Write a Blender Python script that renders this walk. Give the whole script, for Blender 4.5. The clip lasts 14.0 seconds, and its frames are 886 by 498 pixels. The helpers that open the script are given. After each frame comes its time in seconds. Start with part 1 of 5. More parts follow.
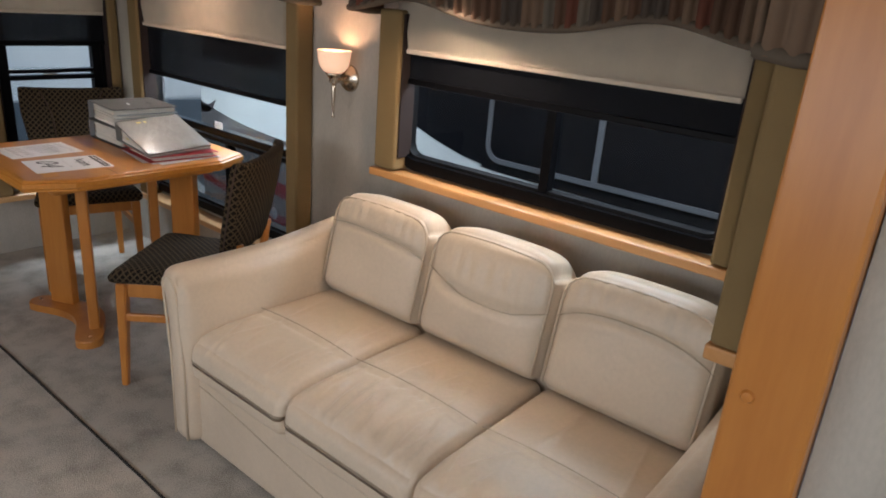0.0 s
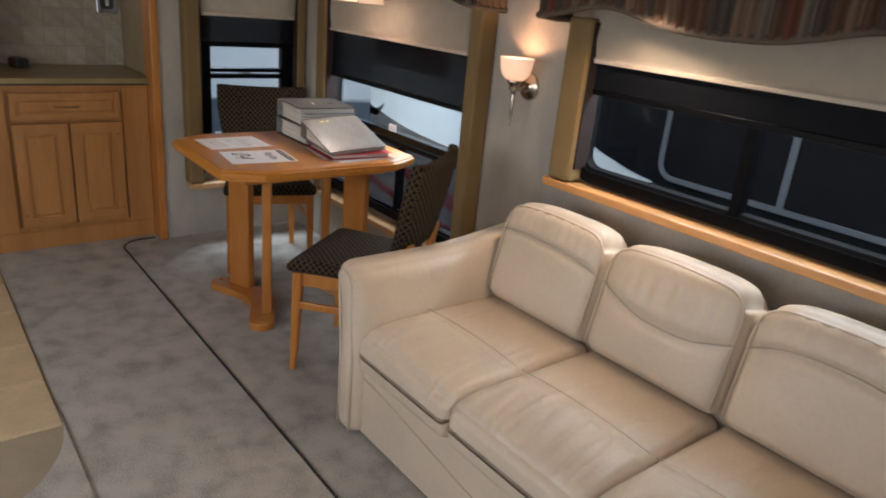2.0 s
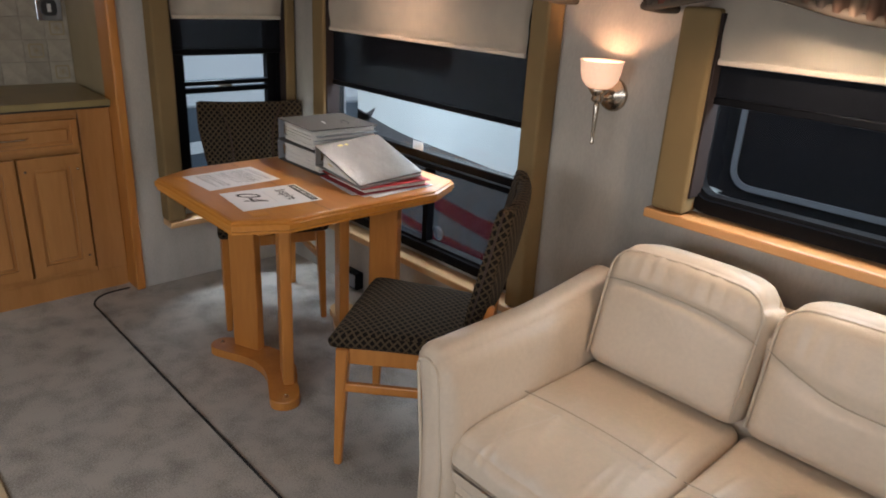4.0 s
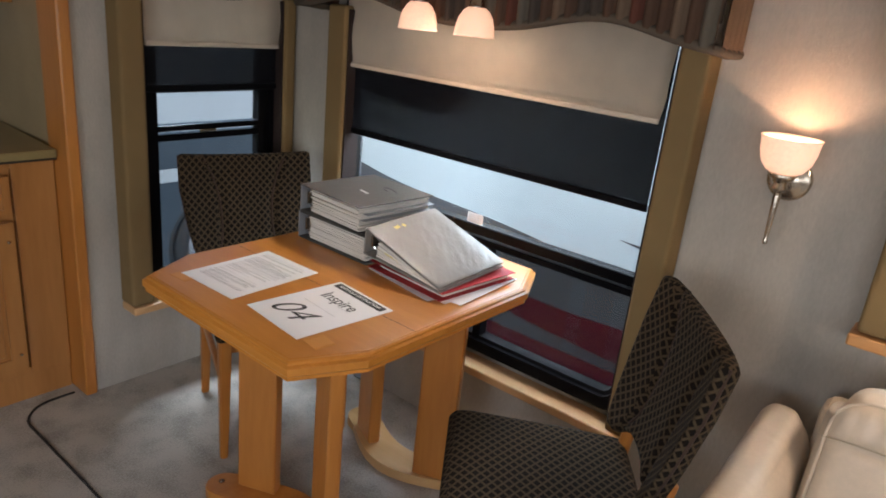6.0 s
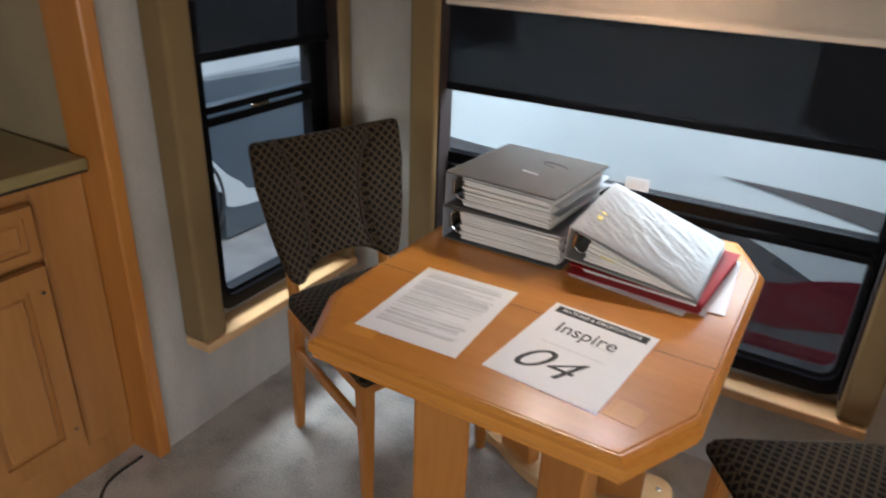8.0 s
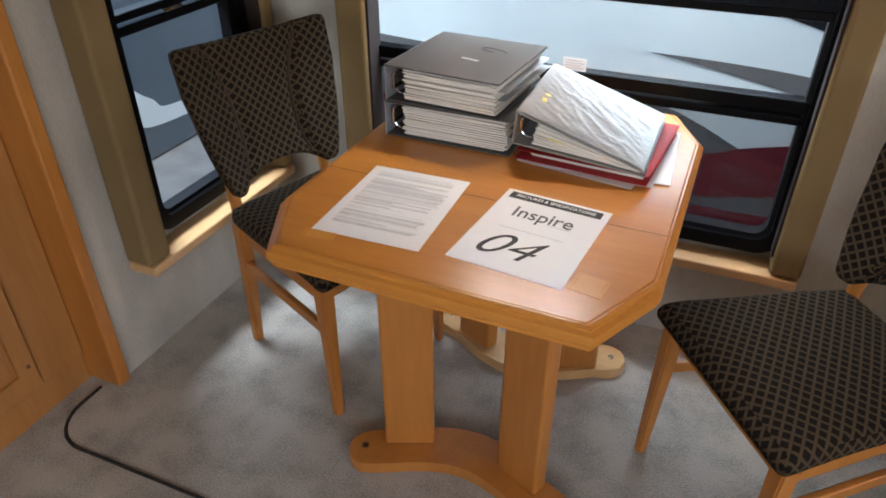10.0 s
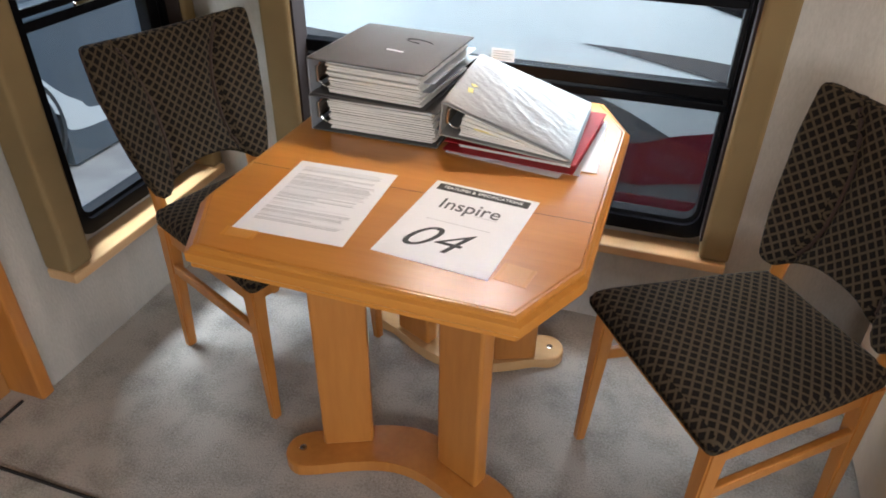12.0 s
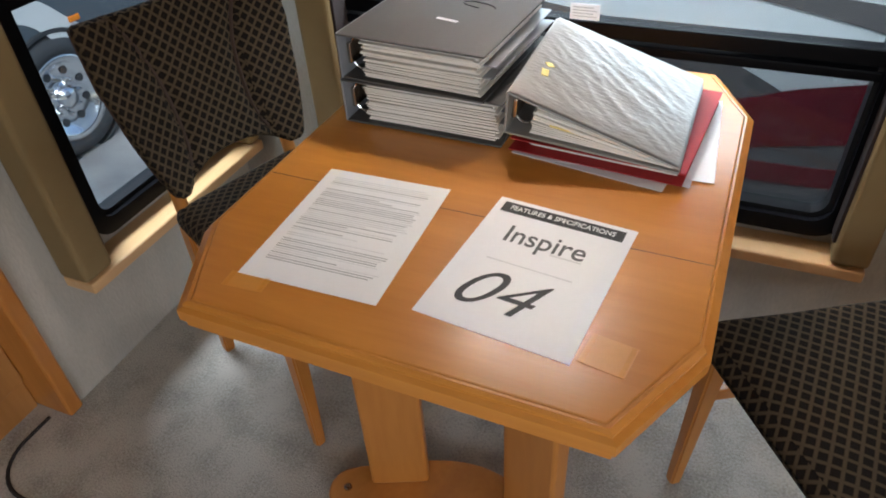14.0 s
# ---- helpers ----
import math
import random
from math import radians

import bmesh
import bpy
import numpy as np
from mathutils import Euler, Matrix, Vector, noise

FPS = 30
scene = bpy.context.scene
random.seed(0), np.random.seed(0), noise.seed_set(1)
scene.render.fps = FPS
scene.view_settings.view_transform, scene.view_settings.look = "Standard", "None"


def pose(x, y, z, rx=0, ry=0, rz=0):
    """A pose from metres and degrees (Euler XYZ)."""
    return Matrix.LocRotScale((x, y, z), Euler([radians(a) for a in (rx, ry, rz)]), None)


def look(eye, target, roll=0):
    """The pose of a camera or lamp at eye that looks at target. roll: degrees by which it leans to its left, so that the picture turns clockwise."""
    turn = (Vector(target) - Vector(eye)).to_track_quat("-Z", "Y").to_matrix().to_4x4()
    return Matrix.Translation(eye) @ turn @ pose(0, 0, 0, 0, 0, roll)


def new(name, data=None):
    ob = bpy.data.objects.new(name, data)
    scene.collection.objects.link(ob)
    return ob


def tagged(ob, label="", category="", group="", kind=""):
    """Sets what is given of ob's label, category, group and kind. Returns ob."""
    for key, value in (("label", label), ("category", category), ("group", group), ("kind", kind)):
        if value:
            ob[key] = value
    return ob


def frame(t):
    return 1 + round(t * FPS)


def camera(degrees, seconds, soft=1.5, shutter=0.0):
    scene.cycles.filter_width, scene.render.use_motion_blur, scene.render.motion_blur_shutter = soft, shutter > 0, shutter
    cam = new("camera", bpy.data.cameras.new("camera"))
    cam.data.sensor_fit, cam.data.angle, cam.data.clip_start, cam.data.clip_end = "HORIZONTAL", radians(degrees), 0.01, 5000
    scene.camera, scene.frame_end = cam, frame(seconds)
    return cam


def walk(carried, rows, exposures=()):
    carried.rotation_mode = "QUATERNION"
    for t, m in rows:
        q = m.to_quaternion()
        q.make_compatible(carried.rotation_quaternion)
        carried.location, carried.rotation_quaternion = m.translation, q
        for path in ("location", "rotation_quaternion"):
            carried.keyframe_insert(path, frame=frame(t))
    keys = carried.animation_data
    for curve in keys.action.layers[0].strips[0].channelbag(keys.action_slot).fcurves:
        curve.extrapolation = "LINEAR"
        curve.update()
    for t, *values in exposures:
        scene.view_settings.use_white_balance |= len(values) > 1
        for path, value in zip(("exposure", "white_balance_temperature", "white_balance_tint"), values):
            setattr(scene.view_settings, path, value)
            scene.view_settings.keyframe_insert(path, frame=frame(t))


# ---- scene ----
cam = camera(65.4, 14.0, 1.8, 0.25)
PATH = [
    (0, (-0.093, -0.022, 1.491), (-1.264, 1.447, 0.806), 4.7),
    (0.5, (-0.091, -0.009, 1.497), (-1.236, 1.465, 0.779), 4.6),
    (1, (-0.097, -0.008, 1.483), (-1.271, 1.441, 0.761), 5.2),
    (1.5, (-0.14, -0.052, 1.474), (-1.423, 1.303, 0.756), 5.7),
    (2, (-0.199, -0.087, 1.465), (-1.647, 1.109, 0.777), 5.4),
    (2.5, (-0.338, -0.1, 1.471), (-1.862, 1.033, 0.845), 5.1),
    (5, (-1.351, 0.1, 1.451), (-2.586, 1.473, 0.683), 2.4),
    (5.5, (-1.571, 0.147, 1.461), (-2.959, 1.434, 0.816), 2.0),
    (6, (-1.777, 0.077, 1.468), (-2.939, 1.566, 0.81), 6.0),
    (6.5, (-2.018, 0.026, 1.441), (-3.098, 1.579, 0.791), 7.4),
    (7, (-2.275, 0.133, 1.449), (-3.429, 1.589, 0.708), 4.3),
    (7.5, (-2.51, 0.166, 1.474), (-3.713, 1.591, 0.751), 3.6),
    (8, (-2.634, 0.078, 1.446), (-3.525, 1.648, 0.586), 2.2),
    (8.5, (-2.679, 0.09, 1.42), (-3.379, 1.658, 0.395), 1.0),
    (11, (-2.655, 0.036, 1.432), (-3.264, 1.586, 0.325), -0.4),
    (11.5, (-2.632, 0.053, 1.433), (-3.183, 1.628, 0.331), -0.3),
    (12, (-2.639, 0.083, 1.411), (-3.151, 1.667, 0.302), 0.8),
    (12.5, (-2.668, 0.18, 1.395), (-3.2, 1.709, 0.221), 0.4),
    (13, (-2.697, 0.336, 1.392), (-3.316, 1.748, 0.118), -2.6),
    (13.5, (-2.715, 0.412, 1.374), (-3.38, 1.778, 0.074), -4.8),
    (14, (-2.746, 0.418, 1.377), (-3.403, 1.82, 0.111), -3.8),
]
walk(cam, [(t, look(eye, target, roll)) for t, eye, target, roll in PATH], [(0.0, 0.98, 6050, 10), (2.7, 0.98, 6000, 10), (5.0, 1.12, 5950, 10), (6.3, 1.28, 5950, 10), (8.7, 1.32, 5950, 10), (10.8, 1.55, 5950, 10), (12.5, 1.70, 6000, 10), (14.0, 1.38, 5950, 8)])

# ---------------------------------------------------------------- daylight
world = bpy.data.worlds.new("overcast_sky")
scene.world = world
world.use_nodes = True
wn = world.node_tree.nodes
wl = world.node_tree.links
sky = wn.new("ShaderNodeTexSky")
sky.sky_type = "NISHITA"
sky.sun_disc = False
sky.sun_elevation = radians(48)
sky.sun_rotation = radians(141)
sky.air_density, sky.dust_density = 1.0, 2.0
wl.new(sky.outputs[0], wn["Background"].inputs[0])
wn["Background"].inputs[1].default_value = 0.085

sun_data = bpy.data.lights.new("sun", "SUN")
sun_data.energy, sun_data.angle, sun_data.color = 0.7, radians(30), (1.0, 0.96, 0.9)
sun = new("sun", sun_data)
sun.matrix_world = look((0, 0, 0), (-0.42, 0.52, -0.74))


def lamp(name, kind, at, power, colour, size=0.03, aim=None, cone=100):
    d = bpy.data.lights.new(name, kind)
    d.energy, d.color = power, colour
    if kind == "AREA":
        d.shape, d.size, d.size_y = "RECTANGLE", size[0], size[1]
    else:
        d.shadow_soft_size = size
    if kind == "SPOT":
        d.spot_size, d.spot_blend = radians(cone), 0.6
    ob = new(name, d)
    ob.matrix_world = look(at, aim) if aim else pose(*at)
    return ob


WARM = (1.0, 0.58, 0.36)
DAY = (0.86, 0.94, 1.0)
# area lamps standing in for the sky's light, hidden outside behind the drawn shades
lamp("daylight_dinette", "AREA", (-3.08, 2.12, 1.50), 11.0, DAY, (1.2, 0.3), (-3.08, 1.75, 0.75))
lamp("daylight_dinette_low", "AREA", (-3.08, 2.25, 1.19), 5.0, DAY, (1.2, 0.34), (-3.08, 1.0, 0.3))
lamp("daylight_sofa", "AREA", (-1.22, 2.12, 1.52), 9.0, DAY, (1.2, 0.3), (-1.22, 1.75, 0.95))
lamp("daylight_end", "AREA", (-4.40, 1.55, 1.50), 15.0, DAY, (0.5, 0.3), (-4.0, 1.5, 0.75))
# fill lamps added in an unseen windshield and unseen windows across the aisle
lamp("windshield_fill", "AREA", (3.22, -0.2, 1.28), 9.0, (1.0, 0.965, 0.94), (2.1, 0.9), (0.0, 0.1, 0.9))
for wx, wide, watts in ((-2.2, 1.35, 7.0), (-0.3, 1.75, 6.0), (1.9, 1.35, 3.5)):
    lamp("aisle_fill", "AREA", (wx, -1.46, 1.22), watts, (1.0, 0.965, 0.94), (wide, 0.7), (wx, 1.0, 0.6))


# ---------------------------------------------------------------- materials
def material(name, colour, rough=0.6, metal=0.0, vary=0.12, scale=6.0, fine=120.0, bump=0.0, bump_scale=200.0,
             stretch=(1, 1, 1), coat=0.0, spec=0.5, second=None, coords="Object", emit=None, power=0.0, detail=4.0, grain=0.45, relief=0.004, spread=0.22):
    """A surface with variation at two scales and fine relief."""
    m = bpy.data.materials.new(name)
    m.use_nodes = True
    n, l = m.node_tree.nodes, m.node_tree.links
    b = n["Principled BSDF"]
    tc = n.new("ShaderNodeTexCoord")
    mp = n.new("ShaderNodeMapping")
    mp.inputs["Scale"].default_value = stretch
    l.new(tc.outputs[coords], mp.inputs[0])
    big, small = n.new("ShaderNodeTexNoise"), n.new("ShaderNodeTexNoise")
    big.inputs["Scale"].default_value, big.inputs["Detail"].default_value = scale, detail
    small.inputs["Scale"].default_value, small.inputs["Detail"].default_value = fine, 3.0
    l.new(mp.outputs[0], big.inputs[0])
    l.new(mp.outputs[0], small.inputs[0])
    mix = n.new("ShaderNodeMath")
    mix.operation = "MULTIPLY_ADD"
    mix.inputs[1].default_value = grain
    l.new(small.outputs[0], mix.inputs[0])
    l.new(big.outputs[0], mix.inputs[2])
    ramp = n.new("ShaderNodeValToRGB")
    lo = second if second else tuple(c * (1 - vary) for c in colour)
    hi = colour if second else tuple(min(1, c * (1 + vary)) for c in colour)
    ramp.color_ramp.elements[0].position, ramp.color_ramp.elements[1].position = 0.5 + grain * 0.5 - spread, 0.5 + grain * 0.5 + spread
    ramp.color_ramp.elements[0].color, ramp.color_ramp.elements[1].color = (*lo, 1), (*hi, 1)
    l.new(mix.outputs[0], ramp.inputs[0])
    l.new(ramp.outputs[0], b.inputs["Base Color"])
    b.inputs["Roughness"].default_value, b.inputs["Metallic"].default_value = rough, metal
    b.inputs["Coat Weight"].default_value, b.inputs["Coat Roughness"].default_value = coat, max(0.12, rough * 0.8)
    b.inputs["Specular IOR Level"].default_value = spec
    if bump:
        tex = n.new("ShaderNodeTexNoise")
        tex.inputs["Scale"].default_value, tex.inputs["Detail"].default_value = bump_scale, 4.0
        l.new(mp.outputs[0], tex.inputs[0])
        bp = n.new("ShaderNodeBump")
        bp.inputs["Strength"].default_value, bp.inputs["Distance"].default_value = bump, relief
        l.new(tex.outputs[0], bp.inputs["Height"])
        l.new(bp.outputs[0], b.inputs["Normal"])
    if emit:
        b.inputs["Emission Color"].default_value = (*emit, 1)
        b.inputs["Emission Strength"].default_value = power
    return m


def wood(name, light, dark, along="z", rough=0.32):
    """Maple with long soft grain along one axis, under a clear coat."""
    s = {"x": (0.12, 1, 1), "y": (1, 0.12, 1), "z": (1, 1, 0.12)}[along]
    return material(name, light, rough, second=dark, scale=9.0, fine=70.0, stretch=s, coat=0.18, bump=0.06, bump_scale=120.0)


def diamond_cloth(name):
    """Upholstery with dark lozenges in a tan net, by the UV map in metres."""
    m = material(name, (0.05, 0.03, 0.016), 0.9, spec=0.2)
    n, l = m.node_tree.nodes, m.node_tree.links
    b = n["Principled BSDF"]
    tc = n.new("ShaderNodeTexCoord")
    sep = n.new("ShaderNodeSeparateXYZ")
    l.new(tc.outputs["UV"], sep.inputs[0])

    def calc(op, a, c=None, d=None):
        k = n.new("ShaderNodeMath")
        k.operation = op
        for i, v in enumerate((a, c, d)):
            if v is None:
                continue
            if isinstance(v, (int, float)):
                k.inputs[i].default_value = v
            else:
                l.new(v, k.inputs[i])
        return k.outputs[0]

    u = calc("MULTIPLY", sep.outputs[0], 40.0)
    v = calc("MULTIPLY", sep.outputs[1], 36.0)
    p = calc("PINGPONG", calc("ADD", u, v), 0.5)
    q = calc("PINGPONG", calc("SUBTRACT", u, v), 0.5)
    near = calc("MINIMUM", p, q)
    ramp = n.new("ShaderNodeValToRGB")
    e = ramp.color_ramp.elements
    e[0].position, e[0].color = 0.10, (0.078, 0.054, 0.029, 1)
    e[1].position, e[1].color = 0.19, (0.008, 0.005, 0.0035, 1)
    l.new(near, ramp.inputs[0])
    weave = n.new("ShaderNodeTexNoise")
    weave.inputs["Scale"].default_value = 900.0
    l.new(tc.outputs["UV"], weave.inputs[0])
    mul = n.new("ShaderNodeMixRGB")
    mul.blend_type = "MULTIPLY"
    mul.inputs[0].default_value = 0.7
    l.new(ramp.outputs[0], mul.inputs[1])
    l.new(weave.outputs[0], mul.inputs[2])
    gain = n.new("ShaderNodeMixRGB")
    gain.blend_type = "ADD"
    gain.inputs[0].default_value = 0.25
    l.new(mul.outputs[0], gain.inputs[1])
    l.new(ramp.outputs[0], gain.inputs[2])
    l.new(gain.outputs[0], b.inputs["Base Color"])
    bp = n.new("ShaderNodeBump")
    bp.inputs["Strength"].default_value, bp.inputs["Distance"].default_value = 0.5, 0.002
    l.new(weave.outputs[0], bp.inputs["Height"])
    l.new(bp.outputs[0], b.inputs["Normal"])
    return m


def striped_cloth(name):
    """Channel-quilted curtain cloth; every channel takes one of the stripe colours."""
    m = material(name, (0.1, 0.07, 0.05), 0.85, bump=0.25, bump_scale=600.0, spec=0.2)
    n, l = m.node_tree.nodes, m.node_tree.links
    tc, sep, step, chance = n.new("ShaderNodeTexCoord"), n.new("ShaderNodeSeparateXYZ"), n.new("ShaderNodeMath"), n.new("ShaderNodeTexWhiteNoise")
    l.new(tc.outputs["Object"], sep.inputs[0])
    step.operation = "SNAP"
    step.inputs[1].default_value = 0.036
    l.new(sep.outputs[0], step.inputs[0])
    chance.noise_dimensions = "1D"
    l.new(step.outputs[0], chance.inputs["W"])
    ramp = n.new("ShaderNodeValToRGB")
    ramp.color_ramp.interpolation = "CONSTANT"
    cols = [(0.0, (0.095, 0.055, 0.036)), (0.3, (0.155, 0.105, 0.07)), (0.55, (0.07, 0.055, 0.044)), (0.75, (0.12, 0.045, 0.03)), (0.88, (0.13, 0.11, 0.085))]
    e = ramp.color_ramp.elements
    e[0].position, e[0].color = cols[0][0], (*cols[0][1], 1)
    e[1].position, e[1].color = cols[1][0], (*cols[1][1], 1)
    for p, c in cols[2:]:
        k = e.new(p)
        k.color = (*c, 1)
    l.new(chance.outputs["Value"], ramp.inputs[0])
    l.new(ramp.outputs[0], n["Principled BSDF"].inputs["Base Color"])
    return m


def clear(name, tint, gloss=0.08, rough=0.02):
    """Thin pane: passes light straight, with a little mirror gloss by angle."""
    m = bpy.data.materials.new(name)
    m.use_nodes = True
    n, l = m.node_tree.nodes, m.node_tree.links
    n.remove(n["Principled BSDF"])
    t, g, mx, f = n.new("ShaderNodeBsdfTransparent"), n.new("ShaderNodeBsdfGlossy"), n.new("ShaderNodeMixShader"), n.new("ShaderNodeLayerWeight")
    rise, gain = n.new("ShaderNodeMath"), n.new("ShaderNodeMath")
    t.inputs[0].default_value = (*tint, 1)
    g.inputs["Roughness"].default_value = rough
    f.inputs["Blend"].default_value = 0.5
    rise.operation, gain.operation = "POWER", "MULTIPLY_ADD"
    rise.inputs[1].default_value = 4.0
    gain.inputs[1].default_value, gain.inputs[2].default_value = 0.5, gloss * 0.3
    l.new(f.outputs["Facing"], rise.inputs[0])
    l.new(rise.outputs[0], gain.inputs[0])
    l.new(gain.outputs[0], mx.inputs[0])
    l.new(t.outputs[0], mx.inputs[1])
    l.new(g.outputs[0], mx.inputs[2])
    l.new(mx.outputs[0], n["Material Output"].inputs[0])
    return m


def screen_cloth(name, colour, open_part):
    """Woven dark sun screen that lets a little of the view through."""
    m = bpy.data.materials.new(name)
    m.use_nodes = True
    n, l = m.node_tree.nodes, m.node_tree.links
    b = n["Principled BSDF"]
    b.inputs["Base Color"].default_value, b.inputs["Roughness"].default_value = (*colour, 1), 0.55
    b.inputs["Specular IOR Level"].default_value = 0.08
    t, mx = n.new("ShaderNodeBsdfTransparent"), n.new("ShaderNodeMixShader")
    mx.inputs[0].default_value = open_part
    l.new(b.outputs[0], mx.inputs[1])
    l.new(t.outputs[0], mx.inputs[2])
    l.new(mx.outputs[0], n["Material Output"].inputs[0])
    return m


def thin_cloth(name, colour, through_part):
    """Cream shade cloth; part of the light passes through it."""
    m = material(name, colour, 0.85, vary=0.06, scale=14.0, fine=400.0, bump=0.2, bump_scale=700.0, spec=0.2)
    n, l = m.node_tree.nodes, m.node_tree.links
    b = n["Principled BSDF"]
    tr, mx = n.new("ShaderNodeBsdfTranslucent"), n.new("ShaderNodeMixShader")
    tr.inputs[0].default_value = (*colour, 1)
    mx.inputs[0].default_value = through_part
    l.new(b.outputs[0], mx.inputs[1])
    l.new(tr.outputs[0], mx.inputs[2])
    l.new(mx.outputs[0], n["Material Output"].inputs[0])
    return m


M_CARPET = material("carpet", (0.52, 0.48, 0.42), 0.95, second=(0.30, 0.275, 0.24), scale=9.0, fine=170.0, bump=1.0, bump_scale=260.0, spec=0.1, detail=8.0, grain=0.8, relief=0.006, spread=0.27)
M_TILE = material("floor_tile", (0.55, 0.42, 0.26), 0.35, vary=0.14, scale=5.0, fine=60.0, bump=0.1, bump_scale=40.0)
M_GROUT = material("grout", (0.30, 0.24, 0.16), 0.9)
# paler tone, used on the table's rear foot only
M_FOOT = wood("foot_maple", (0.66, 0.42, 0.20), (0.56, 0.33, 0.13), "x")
M_SEAM = material("seam_trim", (0.015, 0.013, 0.012), 0.8, bump=0.5, bump_scale=300.0)
M_WALL = material("wallpaper", (0.43, 0.40, 0.35), 0.75, vary=0.10, scale=10.0, fine=160.0, stretch=(1, 1, 0.4), bump=0.35, bump_scale=160.0, spec=0.25)
M_CEIL = material("ceiling_panel", (0.74, 0.70, 0.63), 0.8, vary=0.04)
M_MAPLE = wood("honey_maple", (0.53, 0.218, 0.044), (0.42, 0.156, 0.028), "z")
M_MAPLE_X = wood("honey_maple_long", (0.54, 0.232, 0.056), (0.44, 0.168, 0.036), "x")
M_TOP = wood("table_maple", (0.62, 0.255, 0.042), (0.50, 0.185, 0.025), "x", 0.3)
M_PALE = wood("pale_maple", (0.47, 0.22, 0.066), (0.37, 0.16, 0.042), "z")
M_SILL = wood("sill_maple", (0.68, 0.44, 0.22), (0.58, 0.34, 0.15), "x")
M_SILL_O = wood("sill_honey", (0.62, 0.33, 0.13), (0.52, 0.25, 0.08), "x")
M_LEATHER = material("cream_leather", (0.63, 0.515, 0.385), 0.33, vary=0.07, scale=4.0, fine=80.0, bump=0.14, bump_scale=260.0, spec=0.45)


def add_creases(m, scale, strength, depth):
    """Broad soft creases on top of a material's fine relief."""
    n, l = m.node_tree.nodes, m.node_tree.links
    b = n["Principled BSDF"]
    fine = b.inputs["Normal"].links[0].from_socket
    tc, tex, bp = n.new("ShaderNodeTexCoord"), n.new("ShaderNodeTexNoise"), n.new("ShaderNodeBump")
    tex.inputs["Scale"].default_value, tex.inputs["Detail"].default_value, tex.inputs["Distortion"].default_value = scale, 2.0, 1.6
    bp.inputs["Strength"].default_value, bp.inputs["Distance"].default_value = strength, depth
    l.new(tc.outputs["Object"], tex.inputs[0])
    l.new(tex.outputs[0], bp.inputs["Height"])
    l.new(fine, bp.inputs["Normal"])
    l.new(bp.outputs[0], b.inputs["Normal"])


add_creases(M_LEATHER, 6.5, 0.28, 0.014)
M_PIPING = material("leather_piping", (0.60, 0.49, 0.36), 0.45, vary=0.06)
M_SEAMLINE = material("leather_seam", (0.47, 0.38, 0.275), 0.6)
M_CLOTH = diamond_cloth("diamond_upholstery")
M_CLOTH_EDGE = material("brown_edging", (0.045, 0.024, 0.015), 0.9, bump=0.4, bump_scale=500.0)
M_VALANCE = striped_cloth("valance_stripe")
M_WELT = material("valance_welt", (0.10, 0.078, 0.055), 0.85, bump=0.3, bump_scale=500.0)
M_KHAKI = material("khaki_cloth", (0.225, 0.155, 0.070), 0.85, vary=0.08, fine=500.0, bump=0.3, bump_scale=900.0, spec=0.2)
M_MAROON = material("dark_curtain_edge", (0.018, 0.009, 0.007), 0.9)
M_SHADE = thin_cloth("cream_shade", (0.76, 0.67, 0.55), 0.2)
M_STICKER = thin_cloth("translucent_sticker", (0.80, 0.80, 0.80), 0.35)
M_SCREEN = screen_cloth("dark_screen", (0.008, 0.009, 0.012), 0.14)
M_INSECT = screen_cloth("insect_screen", (0.02, 0.02, 0.022), 0.72)
M_BLACK = material("black_aluminium", (0.005, 0.005, 0.006), 0.3, spec=0.07, vary=0.2)
M_GASKET = material("rubber_gasket", (0.008, 0.008, 0.009), 0.5, spec=0.15)
M_GLASS = clear("window_glass", (0.92, 0.95, 0.95))
M_DARKGLASS = clear("tinted_glass", (0.55, 0.60, 0.62))
M_NICKEL = material("brushed_nickel", (0.55, 0.48, 0.40), 0.22, metal=1.0, vary=0.08)
M_CHROME = material("chrome", (0.75, 0.75, 0.76), 0.1, metal=1.0, vary=0.05)
M_DARKCHROME = material("dark_chrome", (0.34, 0.35, 0.37), 0.12, metal=1.0, vary=0.1)
M_FROST = material("lit_frosted_glass", (0.9, 0.78, 0.62), 0.35, emit=(1.0, 0.52, 0.30), power=0.34)
M_BULB = material("lit_bulb", (1, 0.9, 0.7), 0.4, emit=(1.0, 0.8, 0.55), power=6.0)
M_PAPER = material("white_paper", (0.88, 0.88, 0.89), 0.45, vary=0.02)
M_PAGES = material("page_edges", (0.83, 0.80, 0.74), 0.8, vary=0.12, scale=12.0, fine=300.0, stretch=(0.3, 0.3, 5))
M_YELLOWPAGE = material("yellowed_pages", (0.74, 0.62, 0.22), 0.8, vary=0.1)
M_INK = material("ink_black", (0.03, 0.03, 0.033), 0.6)
M_INKGREY = material("ink_grey", (0.46, 0.46, 0.47), 0.7)
M_INKMID = material("ink_charcoal", (0.13, 0.13, 0.135), 0.7)
M_INKSOFT = material("ink_pale", (0.70, 0.70, 0.71), 0.7)
M_BINDER = material("grey_binder_vinyl", (0.085, 0.081, 0.076), 0.6, vary=0.08, bump=0.15, bump_scale=300.0)
M_BINDER_IN = material("binder_inside", (0.26, 0.27, 0.29), 0.3, vary=0.08)
M_CLEARBINDER = material("plastic_covered_binder", (0.28, 0.265, 0.245), 0.28, vary=0.10, scale=9.0, fine=30.0, stretch=(1.0, 3.0, 1.0), bump=0.3, bump_scale=60.0, coat=0.5)
